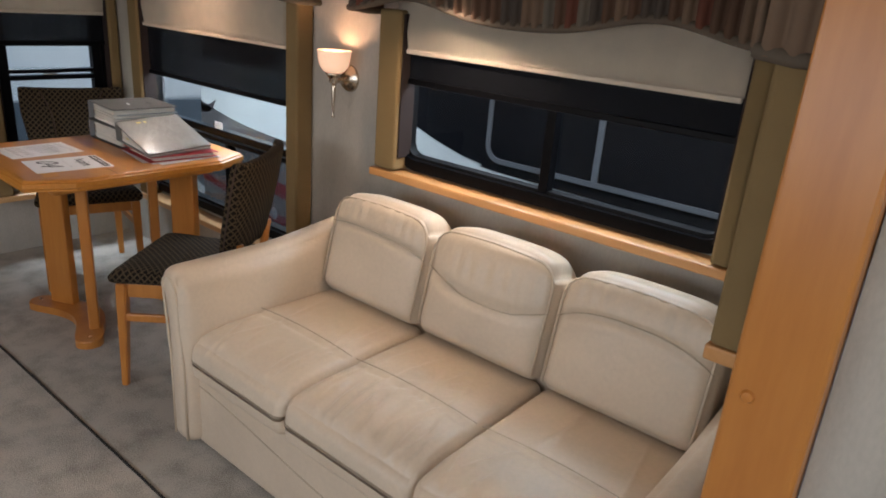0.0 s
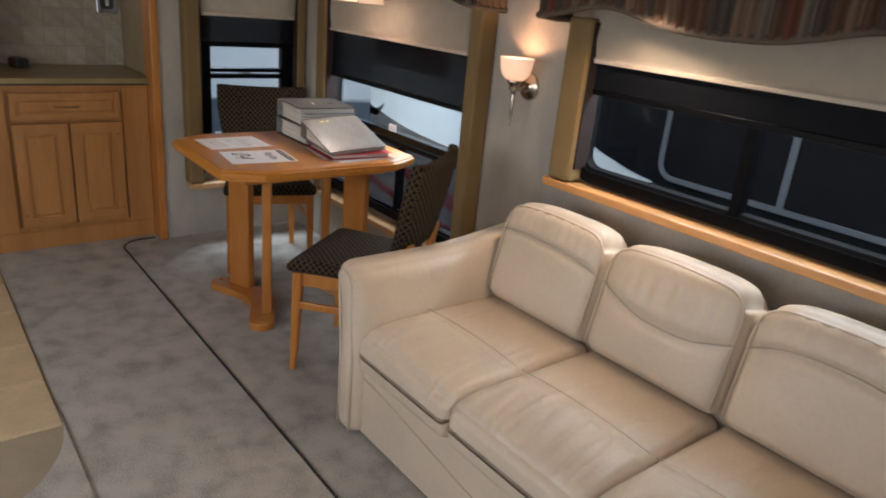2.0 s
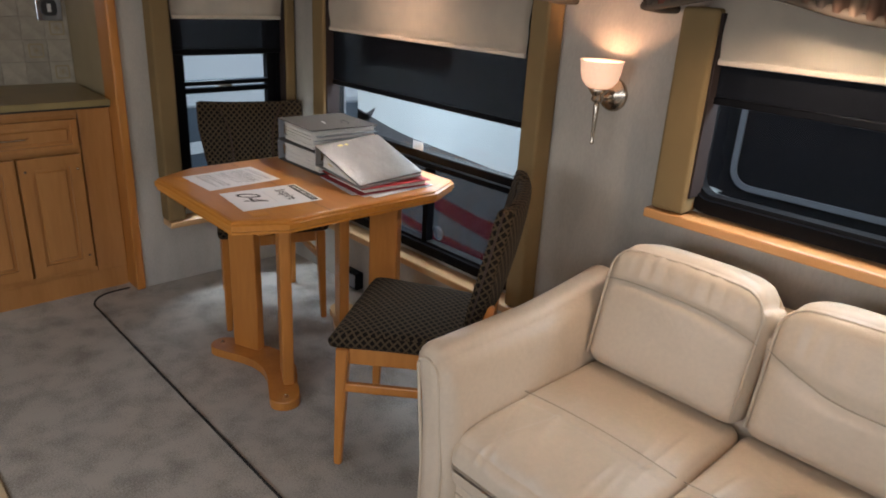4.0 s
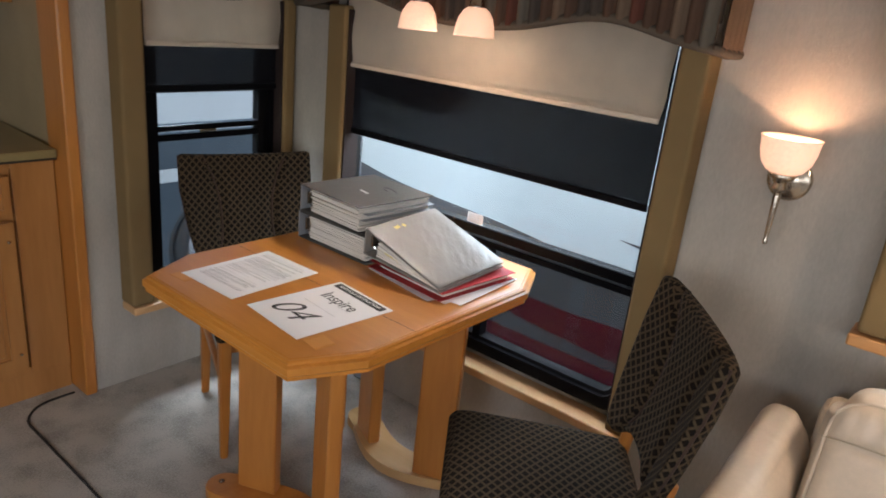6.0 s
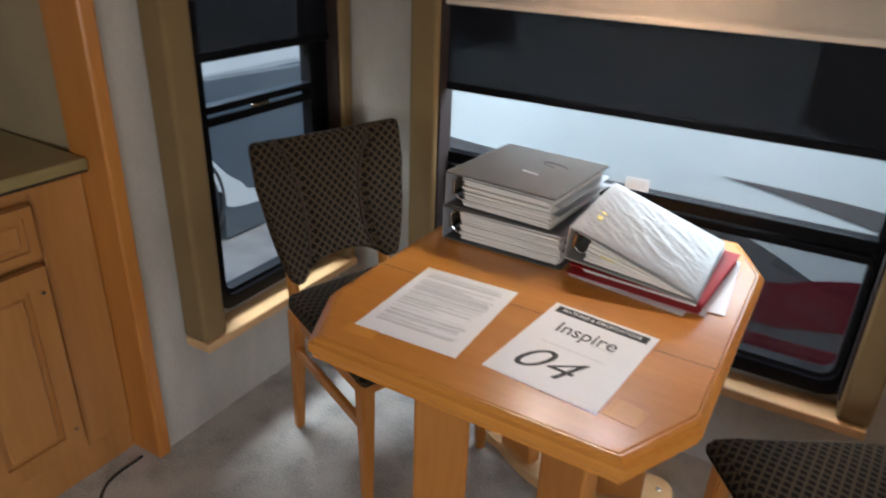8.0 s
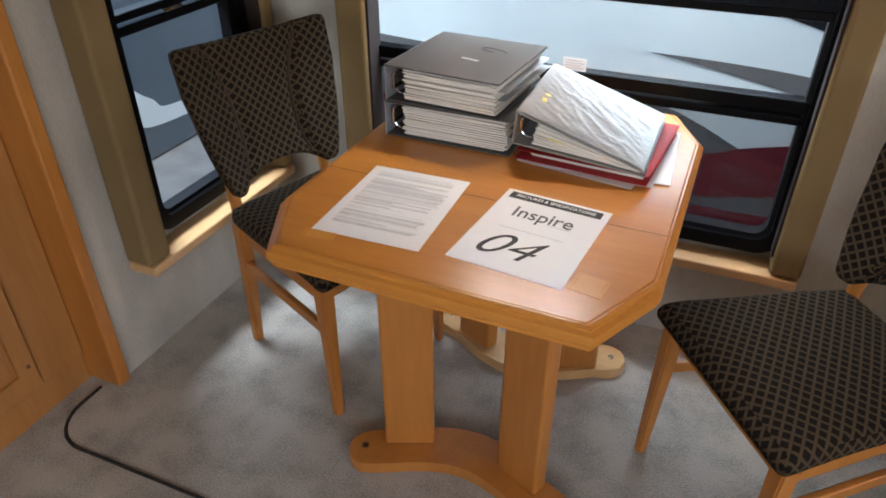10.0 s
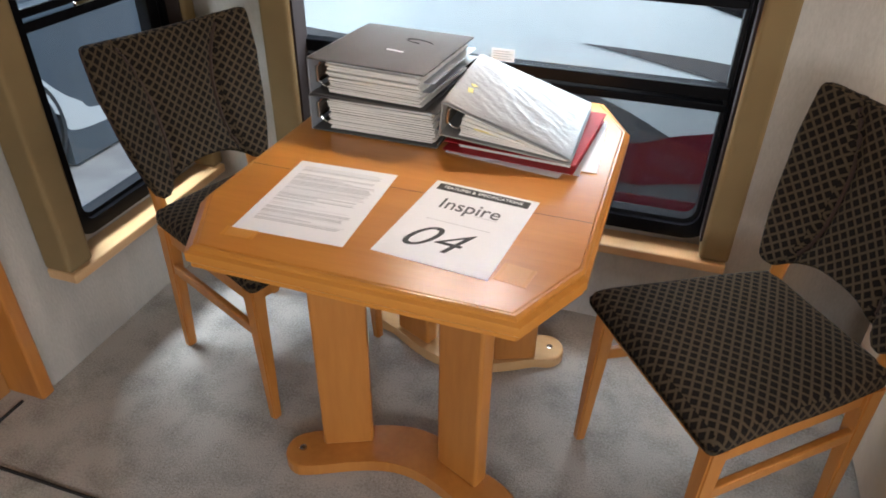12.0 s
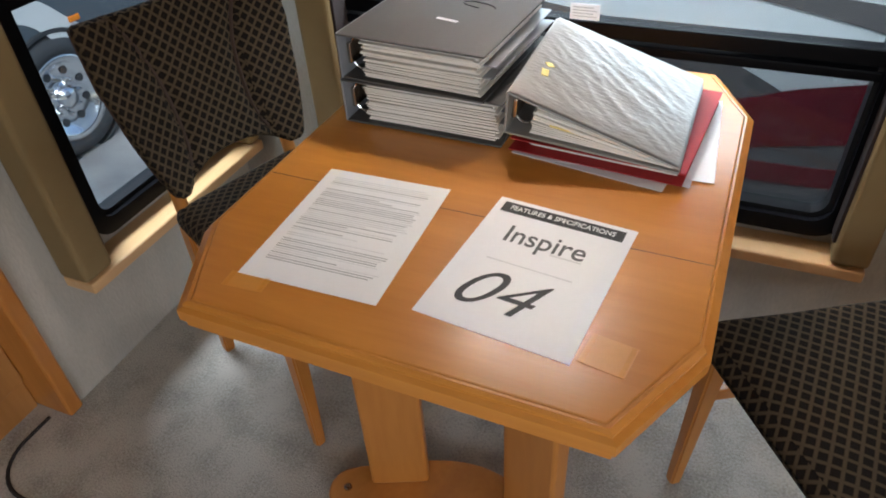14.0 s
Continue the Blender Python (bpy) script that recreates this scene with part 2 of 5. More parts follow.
M_RED = material("red_folder", (0.40, 0.020, 0.022), 0.55, vary=0.1, spec=0.3)
M_TAPE = material("clear_tape", (0.65, 0.285, 0.05), 0.42, vary=0.05)
M_TAPE_EDGE = material("yellowed_tape", (0.62, 0.26, 0.03), 0.4, vary=0.15)
M_COUNTER = material("olive_counter", (0.27, 0.21, 0.09), 0.3, vary=0.15, fine=300.0)
M_COUNTER_EDGE = material("counter_edge", (0.03, 0.02, 0.012), 0.4)
M_SPLASH = material("splash_tile", (0.36, 0.32, 0.25), 0.45, vary=0.12, scale=18.0, fine=90.0, bump=0.4, bump_scale=35.0)
M_SPLASH_SIDE = material("splash_side", (0.36, 0.29, 0.17), 0.5, vary=0.08)
M_OUTLET = material("outlet_plastic", (0.03, 0.03, 0.03), 0.3)
M_WHITEPLASTIC = material("white_plastic", (0.75, 0.72, 0.66), 0.4, vary=0.03)
M_GEL = material("gelcoat_white", (0.74, 0.78, 0.79), 0.18, vary=0.02, coat=0.5)
M_GELGREY = material("gelcoat_grey", (0.13, 0.125, 0.13), 0.22, vary=0.06, coat=0.5)
M_GELRED = material("gelcoat_red", (0.15, 0.012, 0.022), 0.2, vary=0.06, coat=0.5)
M_GELSILVER = material("gelcoat_silver", (0.10, 0.125, 0.15), 0.22, vary=0.05, coat=0.5)
M_RVGLASS = material("black_vehicle_glass", (0.010, 0.011, 0.014), 0.08, spec=0.14, vary=0.1)
M_STEELTRIM = material("window_trim_grey", (0.15, 0.16, 0.18), 0.35)
M_ALLOY = material("polished_alloy", (0.72, 0.74, 0.77), 0.16, metal=0.9, vary=0.06)
M_TYRE = material("tyre_rubber", (0.045, 0.05, 0.056), 0.75, bump=0.3)
M_AMBER = material("amber_lens", (0.8, 0.25, 0.02), 0.2)
M_GROUND = material("gravel_lot", (0.50, 0.49, 0.47), 0.95, second=(0.30, 0.295, 0.29), scale=3.0, fine=60.0, bump=1.0, bump_scale=70.0, coords="Object")


# ---------------------------------------------------------------- mesh tools
def part(name, bm, mat, parent=None, label="", smooth=False):
    me = bpy.data.meshes.new(name)
    bmesh.ops.recalc_face_normals(bm, faces=bm.faces[:])
    bm.to_mesh(me)
    bm.free()
    for p in me.polygons:
        p.use_smooth = smooth
    me.materials.append(mat)
    ob = new(name, me)
    if parent is not None:
        ob.parent = parent
    if label:
        ob["label"] = label
    return ob


def thing(name, label, category, group="", at=None, kind=""):
    ob = new(name)
    ob.empty_display_size = 0.1
    if at is not None:
        ob.matrix_basis = at
    return tagged(ob, label, category, group, kind)


def add_box(bm, x0, x1, y0, y1, z0, z1, bevel=0.0, seg=2):
    k = bmesh.ops.create_cube(bm, size=1.0, matrix=Matrix.Translation(((x0 + x1) / 2, (y0 + y1) / 2, (z0 + z1) / 2)) @ Matrix.Diagonal((x1 - x0, y1 - y0, z1 - z0, 1)))
    if bevel:
        edges = list({e for v in k["verts"] for e in v.link_edges})
        bmesh.ops.bevel(bm, geom=edges, offset=bevel, segments=seg, affect="EDGES", profile=0.5, clamp_overlap=True)
    return bm


def box(x0, x1, y0, y1, z0, z1, bevel=0.0, seg=2):
    return add_box(bmesh.new(), x0, x1, y0, y1, z0, z1, bevel, seg)


def moved(bm, m):
    bmesh.ops.transform(bm, matrix=m, verts=bm.verts[:])
    return bm


def prism(points, z0, z1, bevel=0.0, seg=2, all_edges=False):
    """An upright prism over a polygon of (x, y)."""
    bm = bmesh.new()
    lo = [bm.verts.new((x, y, z0)) for x, y in points]
    hi = [bm.verts.new((x, y, z1)) for x, y in points]
    n = len(points)
    top = bm.faces.new(hi)
    bot = bm.faces.new(lo[::-1])
    for i in range(n):
        bm.faces.new((lo[i], lo[(i + 1) % n], hi[(i + 1) % n], hi[i]))
    if bevel:
        bmesh.ops.bevel(bm, geom=list(top.edges) + (list(bot.edges) if all_edges else []), offset=bevel, segments=seg, affect="EDGES", profile=0.5)
    return bm


def round_rect(u0, u1, v0, v1, r, k=6):
    pts = []
    for cu, cv, a0 in ((u1 - r, v1 - r, 0), (u0 + r, v1 - r, 90), (u0 + r, v0 + r, 180), (u1 - r, v0 + r, 270)):
        for i in range(k + 1):
            a = radians(a0 + 90 * i / k)
            pts.append((cu + r * math.cos(a), cv + r * math.sin(a)))
    return pts


def ring(outer, inner, d0, d1):
    """A frame between two loops of the same number of (u, v), from depth d0 to d1, in coordinates (u, depth, v)."""
    bm = bmesh.new()
    n = len(outer)
    rows = [[bm.verts.new((u, d, v)) for u, v in loop] for loop, d in ((outer, d0), (inner, d0), (inner, d1), (outer, d1))]
    for a, b in ((0, 1), (1, 2), (2, 3), (3, 0)):
        for i in range(n):
            j = (i + 1) % n
            bm.faces.new((rows[a][i], rows[a][j], rows[b][j], rows[b][i]))
    return bm


def lathe(profile, seg=28, caps=True):
    bm = bmesh.new()
    rows = []
    for r, z in profile:
        rows.append([bm.verts.new((r * math.cos(2 * math.pi * i / seg), r * math.sin(2 * math.pi * i / seg), z)) for i in range(seg)])
    for a, b in zip(rows, rows[1:]):
        for i in range(seg):
            j = (i + 1) % seg
            bm.faces.new((a[i], a[j], b[j], b[i]))
    for row, flip in ((rows[0], True), (rows[-1], False)):
        if caps and profile[0 if flip else -1][0] > 1e-5:
            bm.faces.new(row[::-1] if flip else row)
    bmesh.ops.remove_doubles(bm, verts=bm.verts[:], dist=1e-6)
    return bm


def shell(profile, thick, seg=28):
    """An open bowl or bell of revolution with a wall of its own."""
    inner = [(max(r - thick, 0.0), z) for r, z in profile[::-1]]
    bm = bmesh.new()
    rows = []
    for r, z in profile + inner:
        rows.append([bm.verts.new((r * math.cos(2 * math.pi * i / seg), r * math.sin(2 * math.pi * i / seg), z)) for i in range(seg)])
    rows.append(rows[0])
    for a, b in zip(rows, rows[1:]):
        for i in range(seg):
            j = (i + 1) % seg
            bm.faces.new((a[i], a[j], b[j], b[i]))
    return bm


def tube(path, r, seg=8, bm=None, closed=False):
    bm = bm or bmesh.new()
    pts = [Vector(p) for p in path]
    rows = []
    n = len(pts)
    for i, p in enumerate(pts):
        a = pts[i - 1] if (i or closed) else p
        b = pts[(i + 1) % n] if (i < n - 1 or closed) else p
        d = (b - a).normalized()
        s = d.orthogonal().normalized() if abs(d.z) > 0.95 else d.cross(Vector((0, 0, 1))).normalized()
        w = d.cross(s).normalized()
        rows.append([bm.verts.new(p + r * (math.cos(2 * math.pi * k / seg) * s + math.sin(2 * math.pi * k / seg) * w)) for k in range(seg)])
    pairs = list(zip(rows, rows[1:])) + ([(rows[-1], rows[0])] if closed else [])
    for a, b in pairs:
        for k in range(seg):
            j = (k + 1) % seg
            bm.faces.new((a[k], a[j], b[j], b[k]))
    if not closed:
        bm.faces.new(rows[0][::-1])
        bm.faces.new(rows[-1])
    return bm


def pillow(sx, sy, sz, r, n=14, shape=None):
    """A soft rounded block, sx by sy by sz, about the origin; shape(p, u, v, w) moves its points (u, v, w from -1 to 1)."""
    bm = bmesh.new()
    made = {}

    def vert(i, j, k):
        if (i, j, k) not in made:
            u, v, w = (2 * c / n - 1 for c in (i, j, k))
            half = Vector((sx / 2, sy / 2, sz / 2))
            # points crowd towards the edges, where the rounding is
            p = Vector((math.copysign(abs(u) ** 0.8, u) * half.x, math.copysign(abs(v) ** 0.8, v) * half.y, math.copysign(abs(w) ** 0.8, w) * half.z))
            core = Vector(tuple(max(-h + r, min(h - r, c)) for c, h in zip(p, half)))
            d = p - core
            if d.length > 1e-9:
                p = core + d.normalized() * min(r, max(abs(c) for c in d))
            if shape:
                p = Vector(shape(p, u, v, w))
            made[(i, j, k)] = bm.verts.new(p)
        return made[(i, j, k)]

    for a in range(n):
        for b in range(n):
            for s in (0, n):
                bm.faces.new([vert(x, y, s) for x, y in ((a, b), (a + 1, b), (a + 1, b + 1), (a, b + 1))])
                bm.faces.new([vert(x, s, y) for x, y in ((a, b), (a + 1, b), (a + 1, b + 1), (a, b + 1))])
                bm.faces.new([vert(s, x, y) for x, y in ((a, b), (a + 1, b), (a + 1, b + 1), (a, b + 1))])
    return bm


def cloth_uv(ob):
    """A UV map in metres, each face laid flat along the axis that it mostly faces."""
    me = ob.data
    uv = me.uv_layers.new(name="cloth")
    for p in me.polygons:
        n = [abs(c) for c in p.normal]
        a, b = ((1, 2), (0, 2), (0, 1))[n.index(max(n))]
        for i in p.loop_indices:
            co = me.vertices[me.loops[i].vertex_index].co
            uv.data[i].uv = (co[a], co[b])


def holed_wall(axis, face, back, u0, u1, z0, z1, holes):
    """A wall between the depths face and back, running along u, with rectangular openings (u0, u1, z0, z1)."""
    us = sorted({u0, u1, *(h[0] for h in holes), *(h[1] for h in holes)})
    zs = sorted({z0, z1, *(h[2] for h in holes), *(h[3] for h in holes)})
    us, zs = [u for u in us if u0 <= u <= u1], [z for z in zs if z0 <= z <= z1]
    d0, d1 = min(face, back), max(face, back)

    def solid(i, j):
        if not (0 <= i < len(us) - 1 and 0 <= j < len(zs) - 1):
            return False
        cu, cz = (us[i] + us[i + 1]) / 2, (zs[j] + zs[j + 1]) / 2
        return not any(h[0] < cu < h[1] and h[2] < cz < h[3] for h in holes)

    bm = bmesh.new()
    made = {}

    def vert(u, d, z):
        if (u, d, z) not in made:
            made[(u, d, z)] = bm.verts.new((u, d, z) if axis == "y" else (d, u, z))
        return made[(u, d, z)]

    for i in range(len(us) - 1):
        for j in range(len(zs) - 1):
            if not solid(i, j):
                continue
            a, b, c, e = us[i], us[i + 1], zs[j], zs[j + 1]
            for d in (d0, d1):
                bm.faces.new([vert(a, d, c), vert(b, d, c), vert(b, d, e), vert(a, d, e)])
            for (di, dj), (p, q) in {(-1, 0): ((a, c), (a, e)), (1, 0): ((b, c), (b, e)), (0, -1): ((a, c), (b, c)), (0, 1): ((a, e), (b, e))}.items():
                if not solid(i + di, j + dj):
                    bm.faces.new([vert(p[0], d0, p[1]), vert(q[0], d0, q[1]), vert(q[0], d1, q[1]), vert(p[0], d1, p[1])])
    return bm


def words(name, text, size, mat, parent, at, shear=0.0, label="", fat=0.0, squeeze=1.0):
    """Lettering laid on a surface, turned into a mesh."""
    cu = bpy.data.curves.new(name, "FONT")
    cu.body, cu.size, cu.align_x, cu.align_y = text, size, "CENTER", "CENTER"
    cu.extrude, cu.shear, cu.offset = 0.0002, shear, fat
    tmp = bpy.data.objects.new("tmp", cu)
    scene.collection.objects.link(tmp)
    me = bpy.data.meshes.new_from_object(tmp.evaluated_get(bpy.context.evaluated_depsgraph_get()))
    bpy.data.objects.remove(tmp)
    bpy.data.curves.remove(cu)
    me.materials.clear()
    me.materials.append(mat)
    ob = new(name, me)
    ob.parent = parent
    ob.matrix_basis = at @ Matrix.Diagonal((squeeze, 1, 1, 1))
    if label:
        ob["label"] = label
    return ob


# ---------------------------------------------------------------- the coach's shell
WIN_Y, END_X, CEIL = 1.89, -4.105, 1.95      # window wall, dinette's end wall, slide-out ceiling
SLIDE_Y, SLIDE_X = 1.0, -0.312               # mouth of the slide-out, its other end wall
MAIN_CEIL, BACK_Y, FRONT_X, REAR_X, GROUND = 2.08, -1.45, 3.2, -6.6, -1.10

floor = tagged(part("floor", prism([(REAR_X - 0.05, BACK_Y - 0.05), (FRONT_X + 0.05, BACK_Y - 0.05), (FRONT_X + 0.05, SLIDE_Y + 0.05), (SLIDE_X + 0.05, SLIDE_Y + 0.05), (SLIDE_X + 0.05, WIN_Y + 0.05),
                                         (END_X - 0.05, WIN_Y + 0.05), (END_X - 0.05, 1.10), (REAR_X - 0.05, 1.10)], -0.12, 0.0), M_CARPET), "mottled beige and grey cut-pile carpet floor", "floor", kind="structure")
tagged(part("wall_window", holed_wall("y", WIN_Y, WIN_Y + 0.05, END_X - 0.05, SLIDE_X + 0.05, 0.0, CEIL, [(-3.69, -2.46, 0.385, 1.50), (-1.845, -0.60, 0.895, 1.50)]), M_WALL),
       "wall with pale textured wallpaper and two large windows", "wall", kind="structure")
# unseen skin added dark, so the neighbour's glass mirrors little light
tagged(part("added_outer_skin", holed_wall("y", WIN_Y + 0.052, WIN_Y + 0.064, END_X - 0.05, SLIDE_X + 0.05, -0.3, CEIL, [(-3.69, -2.46, 0.385, 1.50), (-1.845, -0.60, 0.895, 1.50)]), M_GELGREY),
       "dark grey outer skin of the slide-out, added unseen to dim reflections", "wall", kind="structure")
tagged(part("wall_dinette_end", holed_wall("x", END_X, END_X - 0.05, 1.06, WIN_Y, 0.0, CEIL, [(1.31, 1.825, 0.385, 1.50)]), M_WALL),
       "narrow wallpapered end wall with a tall window", "wall", kind="structure")
tagged(part("wall_sofa_end", holed_wall("x", SLIDE_X, SLIDE_X + 0.05, 1.031, WIN_Y, 0.0, CEIL, [(1.24, 1.76, 0.98, 1.50)]), M_WALL),
       "wallpapered end wall beside the sofa", "wall", kind="structure")
tagged(part("wall_front_side", box(-0.19, FRONT_X, SLIDE_Y, SLIDE_Y + 0.05, 0.0, MAIN_CEIL), M_WALL), "wall with pale grey textured wallpaper", "wall", kind="structure")
# two walls out of view; their openings are assumed, to hold the fill lamps
tagged(part("wall_opposite", holed_wall("y", BACK_Y, BACK_Y - 0.05, REAR_X, FRONT_X, 0.0, MAIN_CEIL, [(-2.9, -1.5, 0.85, 1.6), (-1.2, 0.6, 0.85, 1.6), (1.2, 2.6, 0.85, 1.6)]), M_WALL),
       "unseen plain wall across the aisle with openings assumed for fill light", "wall", kind="structure")
tagged(part("wall_windshield", holed_wall("x", FRONT_X, FRONT_X + 0.05, BACK_Y, SLIDE_Y, 0.0, MAIN_CEIL, [(-1.3, 0.9, 0.8, 1.75)]), M_WALL), "unseen front wall with a windshield opening assumed for fill light", "wall", kind="structure")
tagged(part("wall_rear", box(REAR_X - 0.05, REAR_X, BACK_Y, SLIDE_Y, 0.0, MAIN_CEIL), M_WALL), "plain rear wall", "wall", kind="structure")
tagged(part("wall_hall", box(-5.45, -5.40, BACK_Y, 0.98, 0.0, MAIN_CEIL), M_SPLASH_SIDE), "plain tan partition at the end of the aisle", "wall", kind="structure")
tagged(part("wall_kitchen_back", box(-4.745, -4.695, 0.30, 1.10, 0.0, MAIN_CEIL), M_SPLASH_SIDE), "kitchen back wall", "wall", kind="structure")
tagged(part("wall_kitchen_side", box(-4.695, -4.232, 1.04, 1.10, 0.0, MAIN_CEIL), M_SPLASH_SIDE), "olive-beige side wall of the kitchen nook", "wall", kind="structure")
tagged(part("wall_kitchen_rear", box(REAR_X, -4.745, SLIDE_Y, SLIDE_Y + 0.05, 0.0, MAIN_CEIL), M_WALL), "plain wall", "wall", kind="structure")
tagged(part("ceiling_slide", box(END_X - 0.05, SLIDE_X + 0.05, SLIDE_Y + 0.05, WIN_Y + 0.05, CEIL, CEIL + 0.05), M_CEIL), "plain off-white ceiling of the slide-out", "ceiling", kind="structure")
tagged(part("ceiling", box(REAR_X - 0.05, FRONT_X + 0.05, BACK_Y - 0.05, SLIDE_Y + 0.05, MAIN_CEIL, MAIN_CEIL + 0.05), M_CEIL), "plain off-white ceiling", "ceiling", kind="structure")
tagged(part("header", box(-4.23, SLIDE_X + 0.119, SLIDE_Y, SLIDE_Y + 0.05, CEIL - 0.12, MAIN_CEIL), M_MAPLE_X), "maple header board over the slide-out", "trim", kind="structure")


def slide_post(x0, x1, y0, y1):
    t = thing("slide_out_post", "honey maple trim post at the mouth of the slide-out", "trim post", "slide-out posts", kind="structure")
    part("post_board", box(x0, x1, y0, y1, 0.0, CEIL - 0.12, 0.008, 3), M_MAPLE, t)
    return t


slide_post(-4.23, -4.085, 1.02, 1.062)
right_post = slide_post(-0.315, -0.193, 0.955, 1.03)
part("screw_cap", moved(lathe([(0.0, 0.006), (0.008, 0.005), (0.011, 0.0)], 16), pose(-0.284, 0.955, 0.98, 90)), M_MAPLE, right_post)

# black edging that runs round the slide-out's carpet
path = [(SLIDE_X, 0.807, 0.002), (-4.02, 0.807, 0.002)] + [(-4.02 - 0.12 * math.sin(radians(a)), 0.927 - 0.12 * math.cos(radians(a)), 0.002) for a in range(10, 91, 10)] + [(-4.14, 1.0, 0.002)]
fine_path = []
for a, b in zip(path, path[1:]):
    steps = max(1, int((Vector(b) - Vector(a)).length / 0.05))
    fine_path += [tuple(Vector(a).lerp(Vector(b), i / steps) + Vector((0, 0.0025 * noise.noise((a[0] + i * 0.4, 3.1, 0)), 0))) for i in range(steps)]
tagged(part("carpet_edging", tube(fine_path + [path[-1]], 0.0048, 6), M_SEAM), "black edging strip along the slide-out carpet", "trim", kind="structure")


# ---------------------------------------------------------------- windows and their dressing
def window_unit(name, label, m, w, z0, z1, r, bars, panes):
    """A black-framed window; along its own x from 0 to w, depth +y outwards, placed by m."""
    t = thing(name, label, "window", "black-framed windows", at=m, kind="structure")
    part("window_frame", ring(round_rect(0, w, z0, z1, r), round_rect(0.04, w - 0.04, z0 + 0.04, z1 - 0.04, r * 0.6), -0.028, 0.045), M_BLACK, t)
    part("gasket", ring(round_rect(0.04, w - 0.04, z0 + 0.04, z1 - 0.04, r * 0.6), round_rect(0.052, w - 0.052, z0 + 0.052, z1 - 0.052, r * 0.5), -0.012, 0.03), M_GASKET, t)
    for x0, x1, b0, b1 in bars:
        part("bar", box(x0, x1, -0.016, 0.028, b0, b1, 0.004), M_BLACK, t)
    for x0, x1, b0, b1, d in panes:
        g = part("pane", box(x0, x1, d, d + 0.004, b0, b1), M_GLASS, t)
        g.visible_shadow = False
    return t


dw = window_unit("window_1", "large black-framed sliding window beside the dinette", pose(-3.72, WIN_Y, 0), 1.29, 0.36, 1.52, 0.075,
                 [(0.04, 1.25, 0.765, 0.80), (0.04, 1.25, 0.735, 0.757), (0.705, 0.735, 0.40, 0.735)],
                 [(0.045, 1.245, 0.80, 1.478, 0.0), (0.045, 0.72, 0.405, 0.74, 0.008), (0.72, 1.245, 0.405, 0.74, 0.018)])
bug = part("insect_screen", box(0.045, 1.245, 0.032, 0.0335, 0.402, 0.738), M_INSECT, dw, "fine dark insect screen over the lower sashes")
bug.visible_shadow = False
sw = window_unit("window_2", "wide black-framed sliding window above the sofa", pose(-1.868, WIN_Y, 0), 1.29, 0.873, 1.52, 0.10,
                 [(0.635, 0.67, 0.915, 1.478)], [(0.045, 0.65, 0.918, 1.476, 0.0), (0.65, 1.245, 0.918, 1.476, 0.012)])
ew = window_unit("window_3", "tall narrow black-framed window behind the chair", pose(END_X, 1.285, 0, 0, 0, 90), 0.56, 0.36, 1.52, 0.06,
                 [(0.045, 0.515, 0.915, 0.94), (0.045, 0.515, 0.95, 0.972), (0.04, 0.495, 1.088, 1.10), (0.475, 0.52, 0.40, 1.478)],
                 [(0.045, 0.475, 0.965, 1.478, 0.0), (0.045, 0.475, 0.405, 0.925, 0.012)])
part("latch", box(0.21, 0.28, -0.024, -0.014, 0.942, 0.953, 0.003), M_CHROME, ew, "small chrome latch")
rw = window_unit("window_4", "black-framed window beside the sofa", pose(SLIDE_X, 1.79, 0, 0, 0, -90), 0.58, 0.955, 1.52, 0.06, [], [(0.045, 0.53, 1.0, 1.478, 0.0)])


def wavy(s):
    """The valance's lower edge: low ends, two rises and a dip."""
    return 0.055 * math.exp(-((s - 0.2) / 0.14) ** 2) + 0.055 * math.exp(-((s - 0.8) / 0.14) ** 2)


